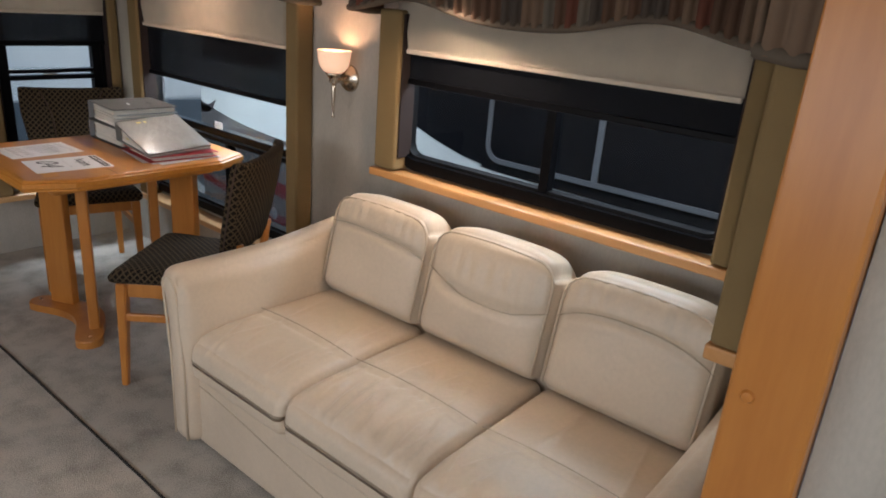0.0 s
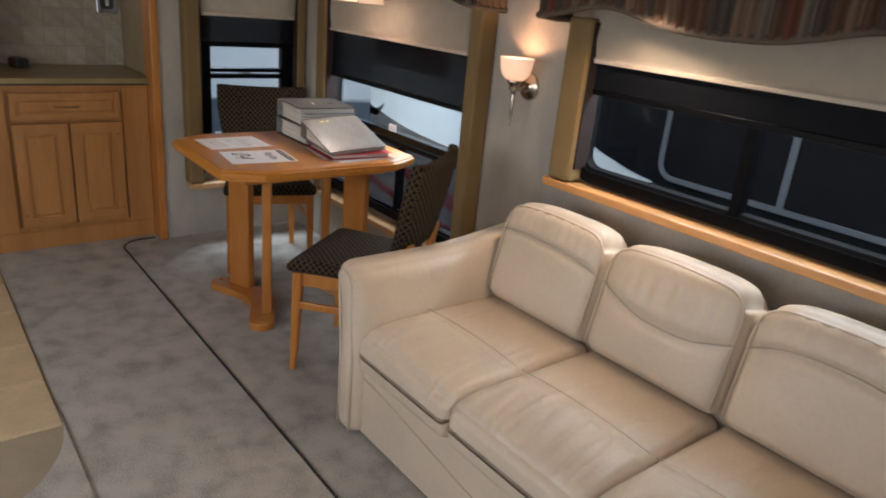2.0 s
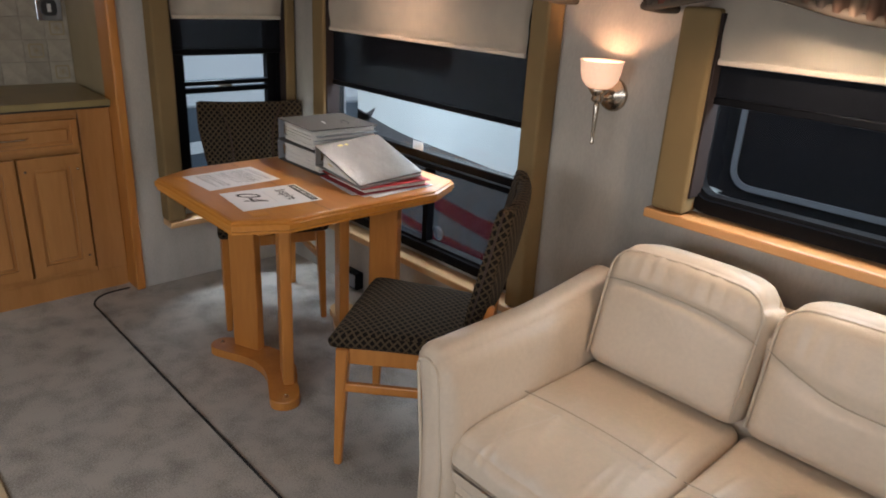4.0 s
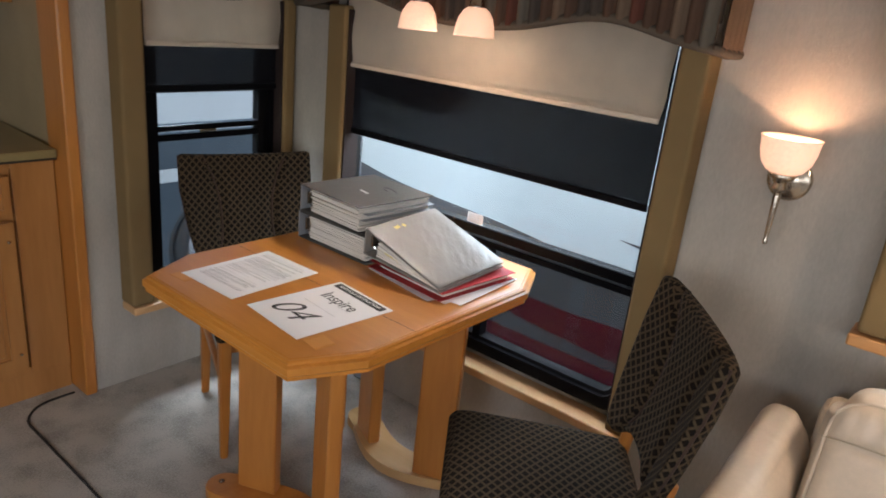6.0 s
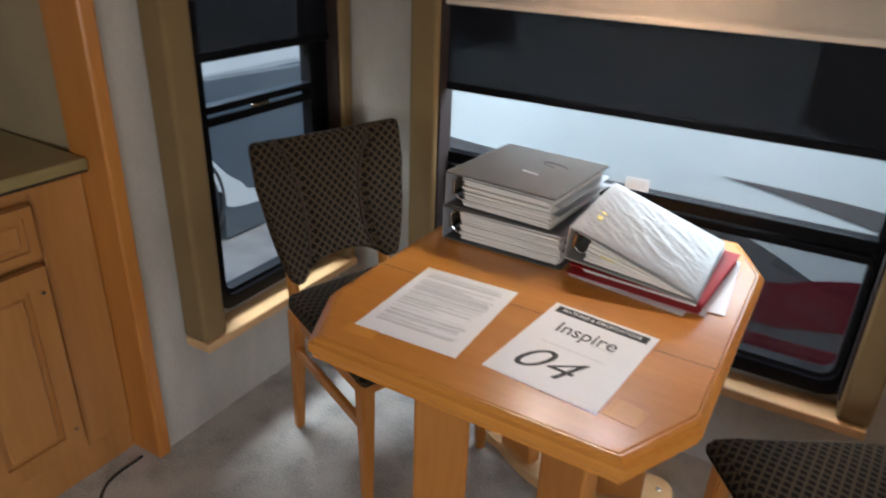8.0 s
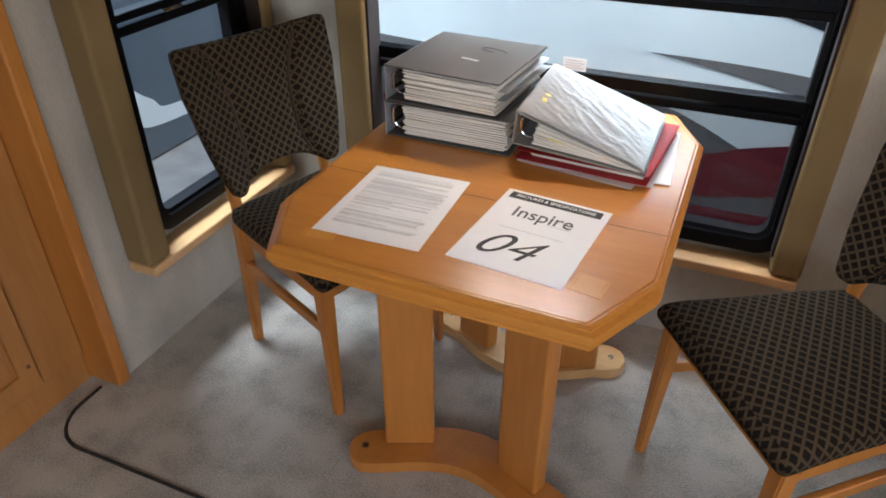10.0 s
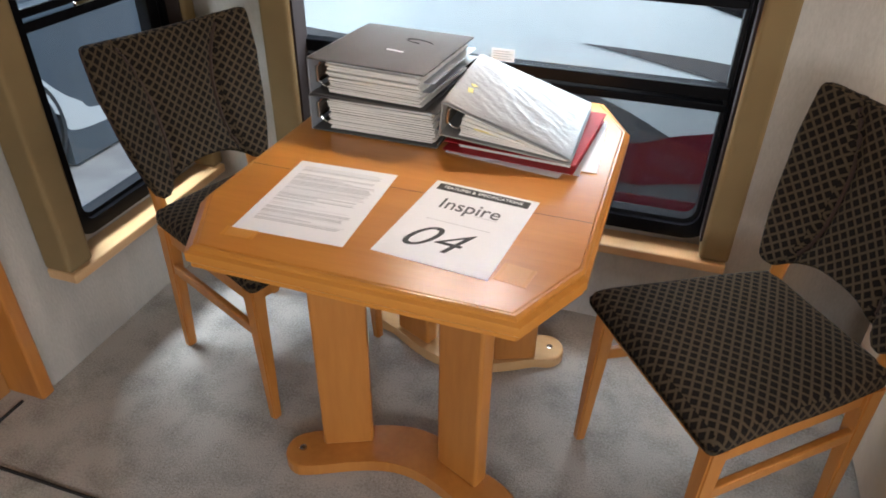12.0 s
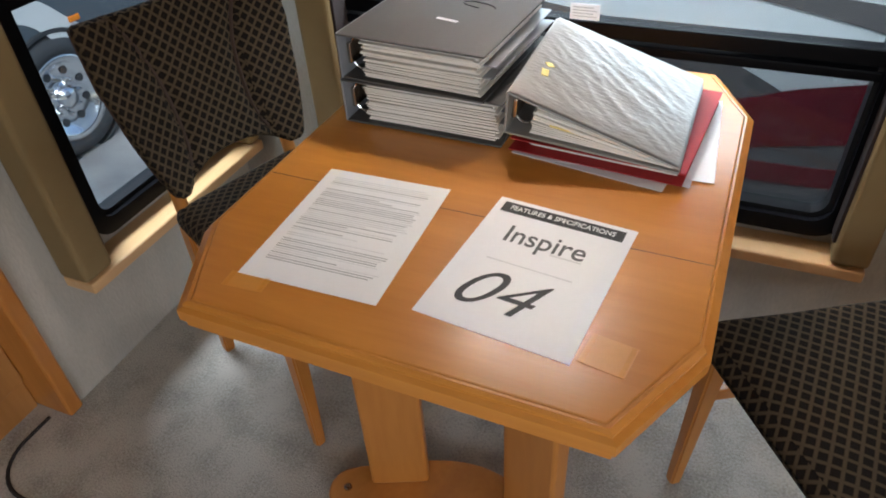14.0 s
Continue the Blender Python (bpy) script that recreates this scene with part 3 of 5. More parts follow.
def dressing(label, m, w, board_left, board_right, z_board, z_low, z_top, drop, screen_z, sill_z, sill_mat, shade_x, wave=True, vd=0.165, proud=False, under=False):
    """Valance, side boards, sill, cream shade and dark screen of one window, along x from 0 to w; the room is towards -y."""
    t = thing("window_valance", "channel-quilted valance in " + label + " brown stripes with khaki side boards", "valance", "window valances", at=m)
    bm = bmesh.new()
    cols = []
    for k in range(int(w / 0.006) + 2):
        x = min(w, k * 0.006)
        bulge = 0.024 * abs(math.sin(math.pi * x / 0.036)) ** 0.7
        low = z_low + (wavy(x / w) if wave else 0.0)
        cols.append([bm.verts.new((x, -vd - bulge, low)), bm.verts.new((x, -vd - 0.003 - bulge, (low + z_top) / 2)), bm.verts.new((x, -vd - bulge, z_top))])
    for p, q in zip(cols, cols[1:]):
        for k in range(2):
            bm.faces.new((p[k], q[k], q[k + 1], p[k + 1]))
    part("quilted_front", bm, M_VALANCE, t, smooth=True)
    for x in (0.0, w):
        bm = bmesh.new()
        s = -1 if x == 0 else 1
        cols = []
        for j in range(25):
            y = -vd * (1 - j / 24)
            xx = x + s * 0.011 * abs(math.sin(math.pi * y / 0.036)) ** 0.7
            cols.append((bm.verts.new((xx, y, z_low)), bm.verts.new((xx, y, z_top))))
        for p, q in zip(cols, cols[1:]):
            bm.faces.new((p[0], q[0], q[1], p[1]))
        part("quilted_end", bm, M_VALANCE, t, smooth=True)
    part("backing", box(0.006, w - 0.006, -vd + 0.007, -vd + 0.012, z_low + 0.065, z_top - 0.013), M_WELT, t)
    line = [(0.0, -0.002, z_low), (0.0, -vd / 2, z_low)] + [(w * i / 40, -vd - 0.007, z_low + (wavy(i / 40) if wave else 0)) for i in range(41)] + [(w, -vd / 2, z_low), (w, -0.002, z_low)]
    bm = tube(line, 0.0125, 8)
    part("welt_band", bm, M_WELT, t, "dark grey-brown welt along the lower edge", smooth=True)
    part("dust_cover", box(0.002, w - 0.002, -vd + 0.005, -0.002, z_top - 0.012, z_top), M_WELT, t)
    for x0, x1, inner in ((*board_left, 1), (*board_right, 0)):
        part("side_board", box(x0, x1, -0.088, -0.001, z_board, z_low + 0.012, 0.012, 3), M_KHAKI, t, "khaki cloth-covered side board")
        xi = x1 if inner else x0
        part("board_lining", box(xi - (0.001 if inner else 0.007), xi + (0.007 if inner else 0.001), -0.074, -0.004, z_board + 0.05, z_low, 0.002), M_MAROON, t, "dark lining on the board's inner edge")
    sill_x = (board_left[0] - 0.012, board_right[1] + 0.012) if proud else (board_left[1] + 0.002, board_right[0] - 0.002)
    sill_d = 0.098 if proud else 0.082
    if under:
        sill_x, sill_d = (board_left[0] + 0.004, board_right[1] - 0.004), 0.094
    s = tagged(part("window_sill", box(*sill_x, -sill_d, 0.0, sill_z - 0.030, sill_z, 0.005, 2), sill_mat), "pale maple window sill", "window sill", "window sills", kind="structure")
    s.matrix_basis = m
    x0, x1 = shade_x
    bm = bmesh.new()
    nx, nz = 36, 10
    grid = []
    for i in range(nx + 1):
        u = i / nx
        col = []
        for j in range(nz + 1):
            v = j / nz
            z = drop + (z_top - 0.03 - drop) * v
            sag = 0.006 * noise.noise((u * 9 + w * 7, v * 2.0 + u * 7, 0.3)) + 0.010 * math.sin(math.pi * min(1, v * 1.6)) ** 2
            tuck = 0.012 * (1 - min(1, v * 5)) * (1 if u in (0.0, 1.0) else 0)
            xx = x0 + (x1 - x0) * u
            xx += tuck if u < 0.5 else -tuck
            col.append(bm.verts.new((xx, -0.052 - sag, z)))
        grid.append(col)
    for a, b in zip(grid, grid[1:]):
        for j in range(nz):
            bm.faces.new((a[j], b[j], b[j + 1], a[j + 1]))
    bmesh.ops.solidify(bm, geom=bm.faces[:], thickness=0.003)
    sh = thing("roman_shade", "cream cloth shade drawn partly down", "window shade", "cream shades", at=m)
    part("shade_cloth", bm, M_SHADE, sh, smooth=True)
    part("hem", box(x0 + 0.012, x1 - 0.012, -0.060, -0.046, drop - 0.004, drop + 0.012, 0.004, 2), M_SHADE, sh)
    sc = thing("sun_screen", "dark see-through roller screen drawn below the cream shade", "roller shade", "dark roller screens", at=m)
    part("screen_cloth", box(x0 + 0.004, x1 - 0.004, -0.036, -0.0345, screen_z, z_top - 0.04), M_SCREEN, sc)
    part("bottom_bar", box(x0 + 0.002, x1 - 0.002, -0.041, -0.030, screen_z - 0.014, screen_z + 0.008, 0.004, 2), M_BLACK, sc)
    return t


dressing("maroon and", pose(-3.79, WIN_Y, 0), 1.45, (0.04, 0.135), (1.337, 1.415), 0.336, 1.43, 1.60, 1.24, 1.010, 0.334, M_SILL, (0.106, 1.316), under=True)
dressing("grey and", pose(-1.985, WIN_Y, 0), 1.42, (0.065, 0.172), (1.357, 1.408), 0.868, 1.425, 1.57, 1.297, 1.20, 0.866, M_SILL_O, (0.122, 1.353), proud=True)
dressing("dull", pose(END_X, 1.13, 0, 0, 0, 90), 0.745, (0.045, 0.13), (0.70, 0.752), 0.336, 1.43, 1.60, 1.256, 1.11, 0.334, M_SILL, (0.137, 0.702), under=True)
dressing("olive", pose(SLIDE_X, 1.85, 0, 0, 0, -90), 0.76, (0.02, 0.10), (0.64, 0.73), 0.96, 1.445, 1.60, 1.30, 1.20, 0.958, M_SILL_O, (0.10, 0.64), vd=0.10, under=True)


# ---------------------------------------------------------------- overhead cabinet and lamps
cab = thing("overhead_cabinet", "honey maple overhead cabinet above the sofa window", "cabinet")
part("cabinet_body", box(-1.99, SLIDE_X - 0.004, 1.60, WIN_Y - 0.002, 1.578, CEIL - 0.002, 0.004), M_MAPLE_X, cab)
part("bottom_rail", box(-1.99, SLIDE_X - 0.004, 1.575, 1.599, 1.566, 1.60, 0.004), M_MAPLE_X, cab)
for i in range(3):
    x0 = -1.97 + i * 0.563
    d = part("door", box(x0, x0 + 0.55, 1.578, 1.599, 1.615, CEIL - 0.02, 0.006), M_MAPLE_X, cab)

pl = thing("puck_light", "small round nickel spot lamp under the overhead cabinet", "lamp", at=pose(-1.50, 1.588, 0))
part("stem", moved(lathe([(0.007, 1.535), (0.007, 1.566)], 12), Matrix()), M_NICKEL, pl)
part("housing", lathe([(0.012, 1.552), (0.024, 1.548), (0.030, 1.538), (0.031, 1.524), (0.029, 1.522)]), M_NICKEL, pl, smooth=True)
part("lens", lathe([(0.0, 1.5195), (0.026, 1.521), (0.028, 1.5225)]), M_BULB, pl, "lit bright lens")
lamp("puck_beam", "SPOT", (-1.50, 1.588, 1.512), 8.0, (1.0, 0.72, 0.50), 0.025, (-1.50, 1.56, 0), 145)


def sconce():
    t = thing("wall_sconce", "nickel wall sconce with a lit frosted glass bowl", "wall lamp", at=pose(-2.155, WIN_Y, 1.16))
    part("wall_plate", moved(lathe([(0.0, 0.026), (0.018, 0.026), (0.03, 0.020), (0.042, 0.012), (0.050, 0.010), (0.052, 0.004), (0.052, 0.0)]), pose(0, 0, 0, 90)), M_NICKEL, t, smooth=True)
    part("arm", tube([(0, -0.02, 0.0), (0, -0.045, -0.008), (0, -0.07, -0.006), (0, -0.082, 0.004)], 0.010, 10), M_NICKEL, t, smooth=True)
    part("cup", moved(lathe([(0.0, -0.020), (0.012, -0.018), (0.020, -0.010), (0.016, 0.0), (0.024, 0.010), (0.034, 0.024), (0.030, 0.026)]), pose(0, -0.085, 0.0)), M_NICKEL, t, smooth=True)
    part("finial", moved(lathe([(0.0, -0.150), (0.005, -0.148), (0.0065, -0.142), (0.004, -0.136), (0.0055, -0.12), (0.009, -0.03), (0.007, -0.018)], 12), pose(0, -0.085, 0.0)), M_NICKEL, t, "long tapered drop finial", smooth=True)
    part("bowl", moved(shell([(0.022, 0.022), (0.040, 0.030), (0.054, 0.048), (0.061, 0.072), (0.064, 0.100), (0.067, 0.108)], 0.004), pose(0, -0.085, 0.0)), M_FROST, t, "lit frosted white glass bowl", smooth=True)
    part("bulb", moved(lathe([(0.0, 0.026), (0.010, 0.028), (0.013, 0.036), (0.010, 0.044), (0.0, 0.048)], 16), pose(0, -0.085, 0.0)), M_BULB, t, smooth=True)
    lamp("sconce_glow", "POINT", (-2.155, WIN_Y - 0.085, 1.222), 0.65, WARM, 0.010)
    return t


sconce()


def pendant():
    t = thing("pendant_lamp", "nickel pendant lamp with lit bell-shaped frosted shades", "ceiling lamp", at=pose(-3.086, 1.657, 0))
    part("canopy", lathe([(0.06, CEIL), (0.06, CEIL - 0.012), (0.03, CEIL - 0.03), (0.01, CEIL - 0.034)]), M_NICKEL, t, smooth=True)
    part("stem", lathe([(0.006, 1.53), (0.006, CEIL - 0.03)], 12), M_NICKEL, t)
    part("hub", lathe([(0.0, 1.49), (0.012, 1.495), (0.02, 1.51), (0.018, 1.525), (0.009, 1.54), (0.006, 1.56)], 20), M_NICKEL, t, smooth=True)
    for dx, dy in ((-0.092, -0.013), (0.097, 0.011)):
        side = Vector((dx, dy, 0))
        part("arm", tube([side * 0.1 + Vector((0, 0, 1.515)), side * 0.5 + Vector((0, 0, 1.535)), side * 0.85 + Vector((0, 0, 1.525)), side + Vector((0, 0, 1.50))], 0.006, 10), M_NICKEL, t, smooth=True)
        part("socket", moved(lathe([(0.010, 1.505), (0.018, 1.50), (0.022, 1.482), (0.026, 1.470)]), pose(dx, dy, 0)), M_NICKEL, t, smooth=True)
        part("shade", moved(shell([(0.022, 1.478), (0.036, 1.468), (0.048, 1.448), (0.054, 1.425), (0.056, 1.406), (0.058, 1.400)], 0.004), pose(dx, dy, 0)), M_FROST, t, "lit frosted glass bell shade", smooth=True)
        part("bulb", moved(lathe([(0.0, 1.458), (0.010, 1.460), (0.013, 1.465), (0.011, 1.471), (0.008, 1.476)], 16), pose(dx, dy, 0)), M_BULB, t, smooth=True)
    for dx, dy in ((-0.092, -0.013), (0.097, 0.011)):
        lamp("pendant_beam", "SPOT", (-3.086 + dx, 1.657 + dy, 1.42), 2.8, (1.0, 0.92, 0.84), 0.02, (-3.086 + dx, 1.52 + dy, 0.75), 104)
        lamp("pendant_glow", "POINT", (-3.086 + dx, 1.657 + dy, 1.385), 0.42, (1.0, 0.70, 0.50), 0.03)
    return t


pendant()


# ---------------------------------------------------------------- sofa
def sofa():
    t = thing("sofa", "cream leather three-seat sofa with rolled arms and wrinkled cushions", "sofa")
    edges = [-1.915, -1.441, -0.958, -0.48]
    # base with its front panel
    part("base", box(edges[0] - 0.02, edges[3] + 0.02, 1.03, 1.80, 0.012, 0.33, 0.015, 3), M_LEATHER, t)
    part("front_seam", tube([(edges[0] + (edges[3] - edges[0]) * i / 40, 1.0295, 0.235 - 0.10 * math.sin(math.pi * min(1.0, i / 26.0) * 0.5) ** 1.5) for i in range(41)], 0.003, 6), M_SEAMLINE, t)
    # arms: tall slab with a roll to the outside and a welted front panel
    for side, x0, x1 in ((-1, -2.02, -1.90), (1, -0.49, -0.37)):
        def lean(p, u, v, w, side=side):
            out = side * 0.034 * max(0.0, w) ** 2
            swell = 0.012 * (1 - u * u) * max(0.0, w) ** 3
            rise = 0.045 * max(0.0, v) * max(0.0, w)
            return (p.x + out + side * 0.01 * max(0, w - 0.3), p.y, p.z + swell + rise)
        b = pillow(x1 - x0, 0.78, 0.61, 0.052, 28, lean)
        part("arm", moved(b, pose((x0 + x1) / 2, 1.375, 0.31)), M_LEATHER, t, "rolled leather arm", smooth=True)
        hw, hh, rr = (x1 - x0) / 2 - 0.024, 0.305 - 0.024, 0.032
        flat = [(-hw, -hh), (-hw, 0.0)] + [(-hw + rr - rr * math.cos(radians(q)), hh - rr + rr * math.sin(radians(q))) for q in range(0, 91, 15)]
        flat += [(-px, pz) for px, pz in reversed(flat)]
        loop = []
        for px, pz in flat:
            px2, _, pz2 = lean(Vector((px, 0, pz)), px / 0.06, -1.0, math.copysign(abs(pz / 0.305) ** 1.25, pz))
            loop.append(((x0 + x1) / 2 + px2, 0.9905, 0.31 + pz2))
        part("arm_piping", tube(loop, 0.0045, 8), M_PIPING, t, smooth=True)
    def seam_height(i, u):
        """The stitched curve across a back cushion: an arch, a sag, a higher arch."""
        return (0.20 + 0.14 * (1 - u * u) - 0.06 * u, 0.14 - 0.17 * (1 - (u - 0.1) ** 2), 0.10 + 0.27 * (1 - u * u))[i]

    rng = random.Random(4)
    for i in range(3):
        x0, x1 = edges[i], edges[i + 1]
        w = x1 - x0 - 0.004
        cx = (x0 + x1) / 2
        folds = [(rng.uniform(-0.75, 0.75), rng.uniform(-0.9, 0.2), rng.uniform(-0.6, 0.6), rng.uniform(0.25, 0.6)) for _ in range(9)]

        def seat_shape(p, u, v, w_, i=i, folds=folds):
            z = p.z
            if w_ > 0.2:
                z += 0.016 * (1 - u * u) * (1 - v * v)
                z -= 0.007 * math.exp(-((v + 0.12) / 0.035) ** 2) * (1 - u ** 8)
                for fu, fv, tilt, ln in folds:
                    du, dv = u - fu, v - fv
                    a, c = du * math.cos(tilt) + dv * math.sin(tilt), -du * math.sin(tilt) + dv * math.cos(tilt)
                    z += 0.0060 * math.exp(-(a / 0.032) ** 2 - (c / ln) ** 2)
                if i == 1:
                    z += 0.0080 * math.sin(u * 36 + 5 * v + 2.2 * math.sin(u * 7 + 1)) * math.exp(-((v + 0.62) / 0.3) ** 2) * (1 - u * u)
                    z += 0.004 * math.sin(11 * math.atan2(v - 0.02, u - 0.1)) * math.exp(-((u - 0.1) ** 2 + (v - 0.02) ** 2) / 0.12)
            # the front edge rolls over and hangs a little
            y = p.y - (0.016 * (1 - w_ * w_) if v < -0.8 else 0.0)
            if v < -0.5 and w_ > 0:
                z -= 0.022 * ((-v - 0.5) / 0.5) ** 2
            return (p.x, y, z)
        seat = part("seat_cushion", moved(pillow(w, 0.60, 0.17, 0.035, 84, seat_shape), pose(cx, 1.315, 0.345)), M_LEATHER, t, "wrinkled cream leather seat cushion", smooth=True)
        part("seam", tube([(w * (k / 24 - 0.5) * 0.97 + cx, 1.279, 0.4385 + 0.0125 * (1 - (k / 12 - 1) ** 2)) for k in range(25)], 0.0017, 6), M_SEAMLINE, seat)

        def back_shape(p, u, v, w_, i=i):
            y = p.y
            if v < 0:
                y -= 0.022 * (1 - u * u) * (1 - w_ ** 4)
                line = seam_height(i, u)
                y += 0.010 * math.exp(-((w_ - line) / 0.05) ** 2) * (1 - u ** 8)
                if w_ > line:
                    y += 0.0055 * math.sin(u * 34 + i) * math.exp(-((w_ - line - 0.4) / 0.25) ** 2) * (1 - u * u)
            x = p.x * (1.0 - 0.05 * max(0, w_) ** 4)
            z = p.z + (0.010 * (1 - u * u) if w_ > 0.7 else 0.0)
            if w_ > 0.4:
                z -= 0.042 * abs(u) ** 5 * (w_ - 0.4) / 0.6
            return (x, y, z)
        m = pose(cx, 1.655, 0.612, -13)
        back = part("back_cushion", moved(pillow(w, 0.16, 0.375, 0.05, 36, back_shape), m), M_LEATHER, t, "cream leather back cushion with a curved seam", smooth=True)
        pts = []
        for k in range(29):
            u = (k / 14 - 1) * 0.96
            wv = seam_height(i, u)
            zz = math.copysign(abs(wv) ** 0.8, wv) * 0.20
            pts.append(m @ Vector((math.copysign(abs(u) ** 0.8, u) * w / 2 * 0.985, -0.085 - 0.022 * (1 - u * u) * (1 - wv ** 4) + 0.0085, zz)))
        part("seam", tube(pts, 0.0017, 6), M_SEAMLINE, back)
        hw, r = w / 2 - 0.016, 0.075
        loop = []
        for x, z in [(-hw, -0.16)] + [(-hw, 0.08)] + [(-hw + r - r * math.cos(radians(a)), 0.097 + r * math.sin(radians(a)) * 1.0) for a in range(10, 91, 20)] + [(0.0, 0.178)] + [(hw - r + r * math.sin(radians(a)), 0.097 + r * math.cos(radians(a)) * 1.0) for a in range(0, 81, 20)] + [(hw, 0.08), (hw, -0.16)]:
            loop.append(m @ Vector((x, -0.0765, z)))
        part("piping", tube(loop, 0.0042, 8), M_PIPING, back, smooth=True)
    part("back_filling", box(edges[0] + 0.004, edges[3] - 0.004, 1.625, 1.742, 0.33, 0.69, 0.02, 2), M_LEATHER, t)
    part("back_frame", box(edges[0] - 0.02, edges[3] + 0.02, 1.74, 1.84, 0.02, 0.70, 0.03, 3), M_LEATHER, t)
    return t


sofa()


# ---------------------------------------------------------------- dining chairs
def dining_chair(at, label):
    """Faces its own +x; the legs' middle is at the origin. The seat is wider in front than behind."""
    t = thing("dining_chair", label, "chair", "dining chairs", at=at)
    dx, wide_front, wide_back = 0.2, 0.208, 0.165
    for sx, dy, foot, top in ((1, wide_front, 0.012, 0.02), (-1, wide_back, 0.013, 0.02)):
        for sy in (-1, 1):
            bm = bmesh.new()
            lean = 0.010 if sx > 0 else -0.016
            lo = [bm.verts.new((sx * dx + lean + a * foot, sy * dy + b * foot, 0.0)) for a, b in ((-1, -1), (1, -1), (1, 1), (-1, 1))]
            hi = [bm.verts.new((sx * dx - 0.006 + a * top, sy * (dy - 0.008) + b * top, 0.425)) for a, b in ((-1, -1), (1, -1), (1, 1), (-1, 1))]
            bm.faces.new(lo[::-1])
            bm.faces.new(hi)
            for k in range(4):
                bm.faces.new((lo[k], lo[(k + 1) % 4], hi[(k + 1) % 4], hi[k]))
            bmesh.ops.bevel(bm, geom=bm.edges[:], offset=0.004, segments=2, affect="EDGES")
            part("leg", bm, M_MAPLE, t)
    slant = math.degrees(math.atan2(wide_front - wide_back, 2 * dx))
    for sy in (-1, 1):
        m = pose(0.0, sy * (wide_front + wide_back) / 2, 0, 0, 0, sy * slant)
        part("seat_rail", moved(box(-dx + 0.005, dx - 0.02, -0.011 - 0.011 * sy, 0.011 - 0.011 * sy, 0.37, 0.425, 0.003), m), M_MAPLE, t)
        part("stretcher", moved(box(-dx + 0.005, dx - 0.005, -0.009, 0.009, 0.275, 0.305, 0.004), m), M_MAPLE, t)
        # upright that carries the back
        bm = tube([(-dx - 0.004, sy * 0.158, 0.40), (-dx - 0.014, sy * 0.158, 0.50), (-dx - 0.030, sy * 0.156, 0.60)], 0.017, 8)
        part("upright", bm, M_MAPLE, t, smooth=True)
    part("front_rail", box(dx - 0.03, dx - 0.008, -0.185, 0.185, 0.37, 0.425, 0.003), M_MAPLE, t)
    part("back_rail", box(-dx - 0.005, -dx + 0.015, -0.15, 0.15, 0.37, 0.425, 0.003), M_MAPLE, t)

    def seat_shape(p, u, v, w):
        wide = 1.0 - 0.23 * (0.5 - u / 2)
        z = p.z + (0.014 * (1 - u * u) * (1 - v * v) if w > 0 else 0.0)
        if u > 0.6 and w > 0:
            z -= 0.012 * ((u - 0.6) / 0.4) ** 2
        return (p.x, p.y * wide, z)
    s = part("seat", moved(pillow(0.455, 0.475, 0.056, 0.024, 22, seat_shape), pose(0.010, 0, 0.453)), M_CLOTH, t, "seat in brown cloth with a tan diamond net", smooth=True)
    cloth_uv(s)

    def back_shape(p, u, v, w):
        # wide shoulders, a narrow waist, wings that curve forwards
        k = (w + 1) / 2
        wide = 0.74 + 0.26 * min(1.0, k * 1.5) ** 0.8
        y = p.y * wide
        x = p.x + 0.030 * v * v - 0.012 * (1 - v * v) * (1 - w * w)
        groove = math.exp(-((abs(v) - (0.33 + 0.26 * w * w)) / 0.055) ** 2)
        if u > 0:
            x -= 0.018 * groove
        z = p.z
        if w > 0.5:
            z += 0.012 * v * v * (w - 0.5) * 2 * 0.5
        if w < -0.5:
            z += 0.055 * (1 - min(1.0, abs(v) * 1.25) ** 2) * ((-w - 0.5) / 0.5)
        return (x, y, z)
    b = part("backrest", pillow(0.045, 0.47, 0.40, 0.018, 30, back_shape), M_CLOTH, t, "shaped backrest in brown cloth with a tan diamond net", smooth=True)
    cloth_uv(b)
    b.matrix_basis = pose(-dx - 0.043, 0, 0.708, 0, -12, 0)
    # seam tubes coloured dark to carry the shade in the backrest grooves
    for sv in (-1, 1):
        line = []
        for q in range(15):
            w = 0.9 - q * 0.125
            v = sv * (0.33 + 0.26 * w * w)
            flat = Vector((0.0255, math.copysign(abs(v) ** 0.8, v) * 0.2375, math.copysign(abs(w) ** 0.8, w) * 0.195))
            line.append(Vector(back_shape(flat, 1.0, v, w)))
        part("seam", tube(line, 0.005, 6), M_CLOTH_EDGE, b, "curved seam, darkened for the groove's shade")
    # welt round the edge of the backrest
    loop = []
    for v, w in [(-1 + 0.06 * (q == 0), -1 + q / 6) for q in range(12)] + [(-1 + q / 6, 1) for q in range(13)] + [(1, 1 - q / 6) for q in range(1, 12)]:
        half = Vector((0, math.copysign(abs(v) ** 0.8, v) * 0.2335, math.copysign(abs(w) ** 0.8, w) * 0.191))
        loop.append(Vector(back_shape(half, 0.0, v, w)))
    part("welt", tube(loop, 0.004, 6), M_CLOTH_EDGE, b, "dark brown welt")
    return t


dining_chair(pose(-3.592, 1.4425, 0, 0, 0, -18.5), "maple dining chair in brown diamond cloth before the end window")
dining_chair(pose(-2.382, 1.324, 0, 0, 0, -144.5), "maple dining chair in brown diamond cloth beside the sofa arm")


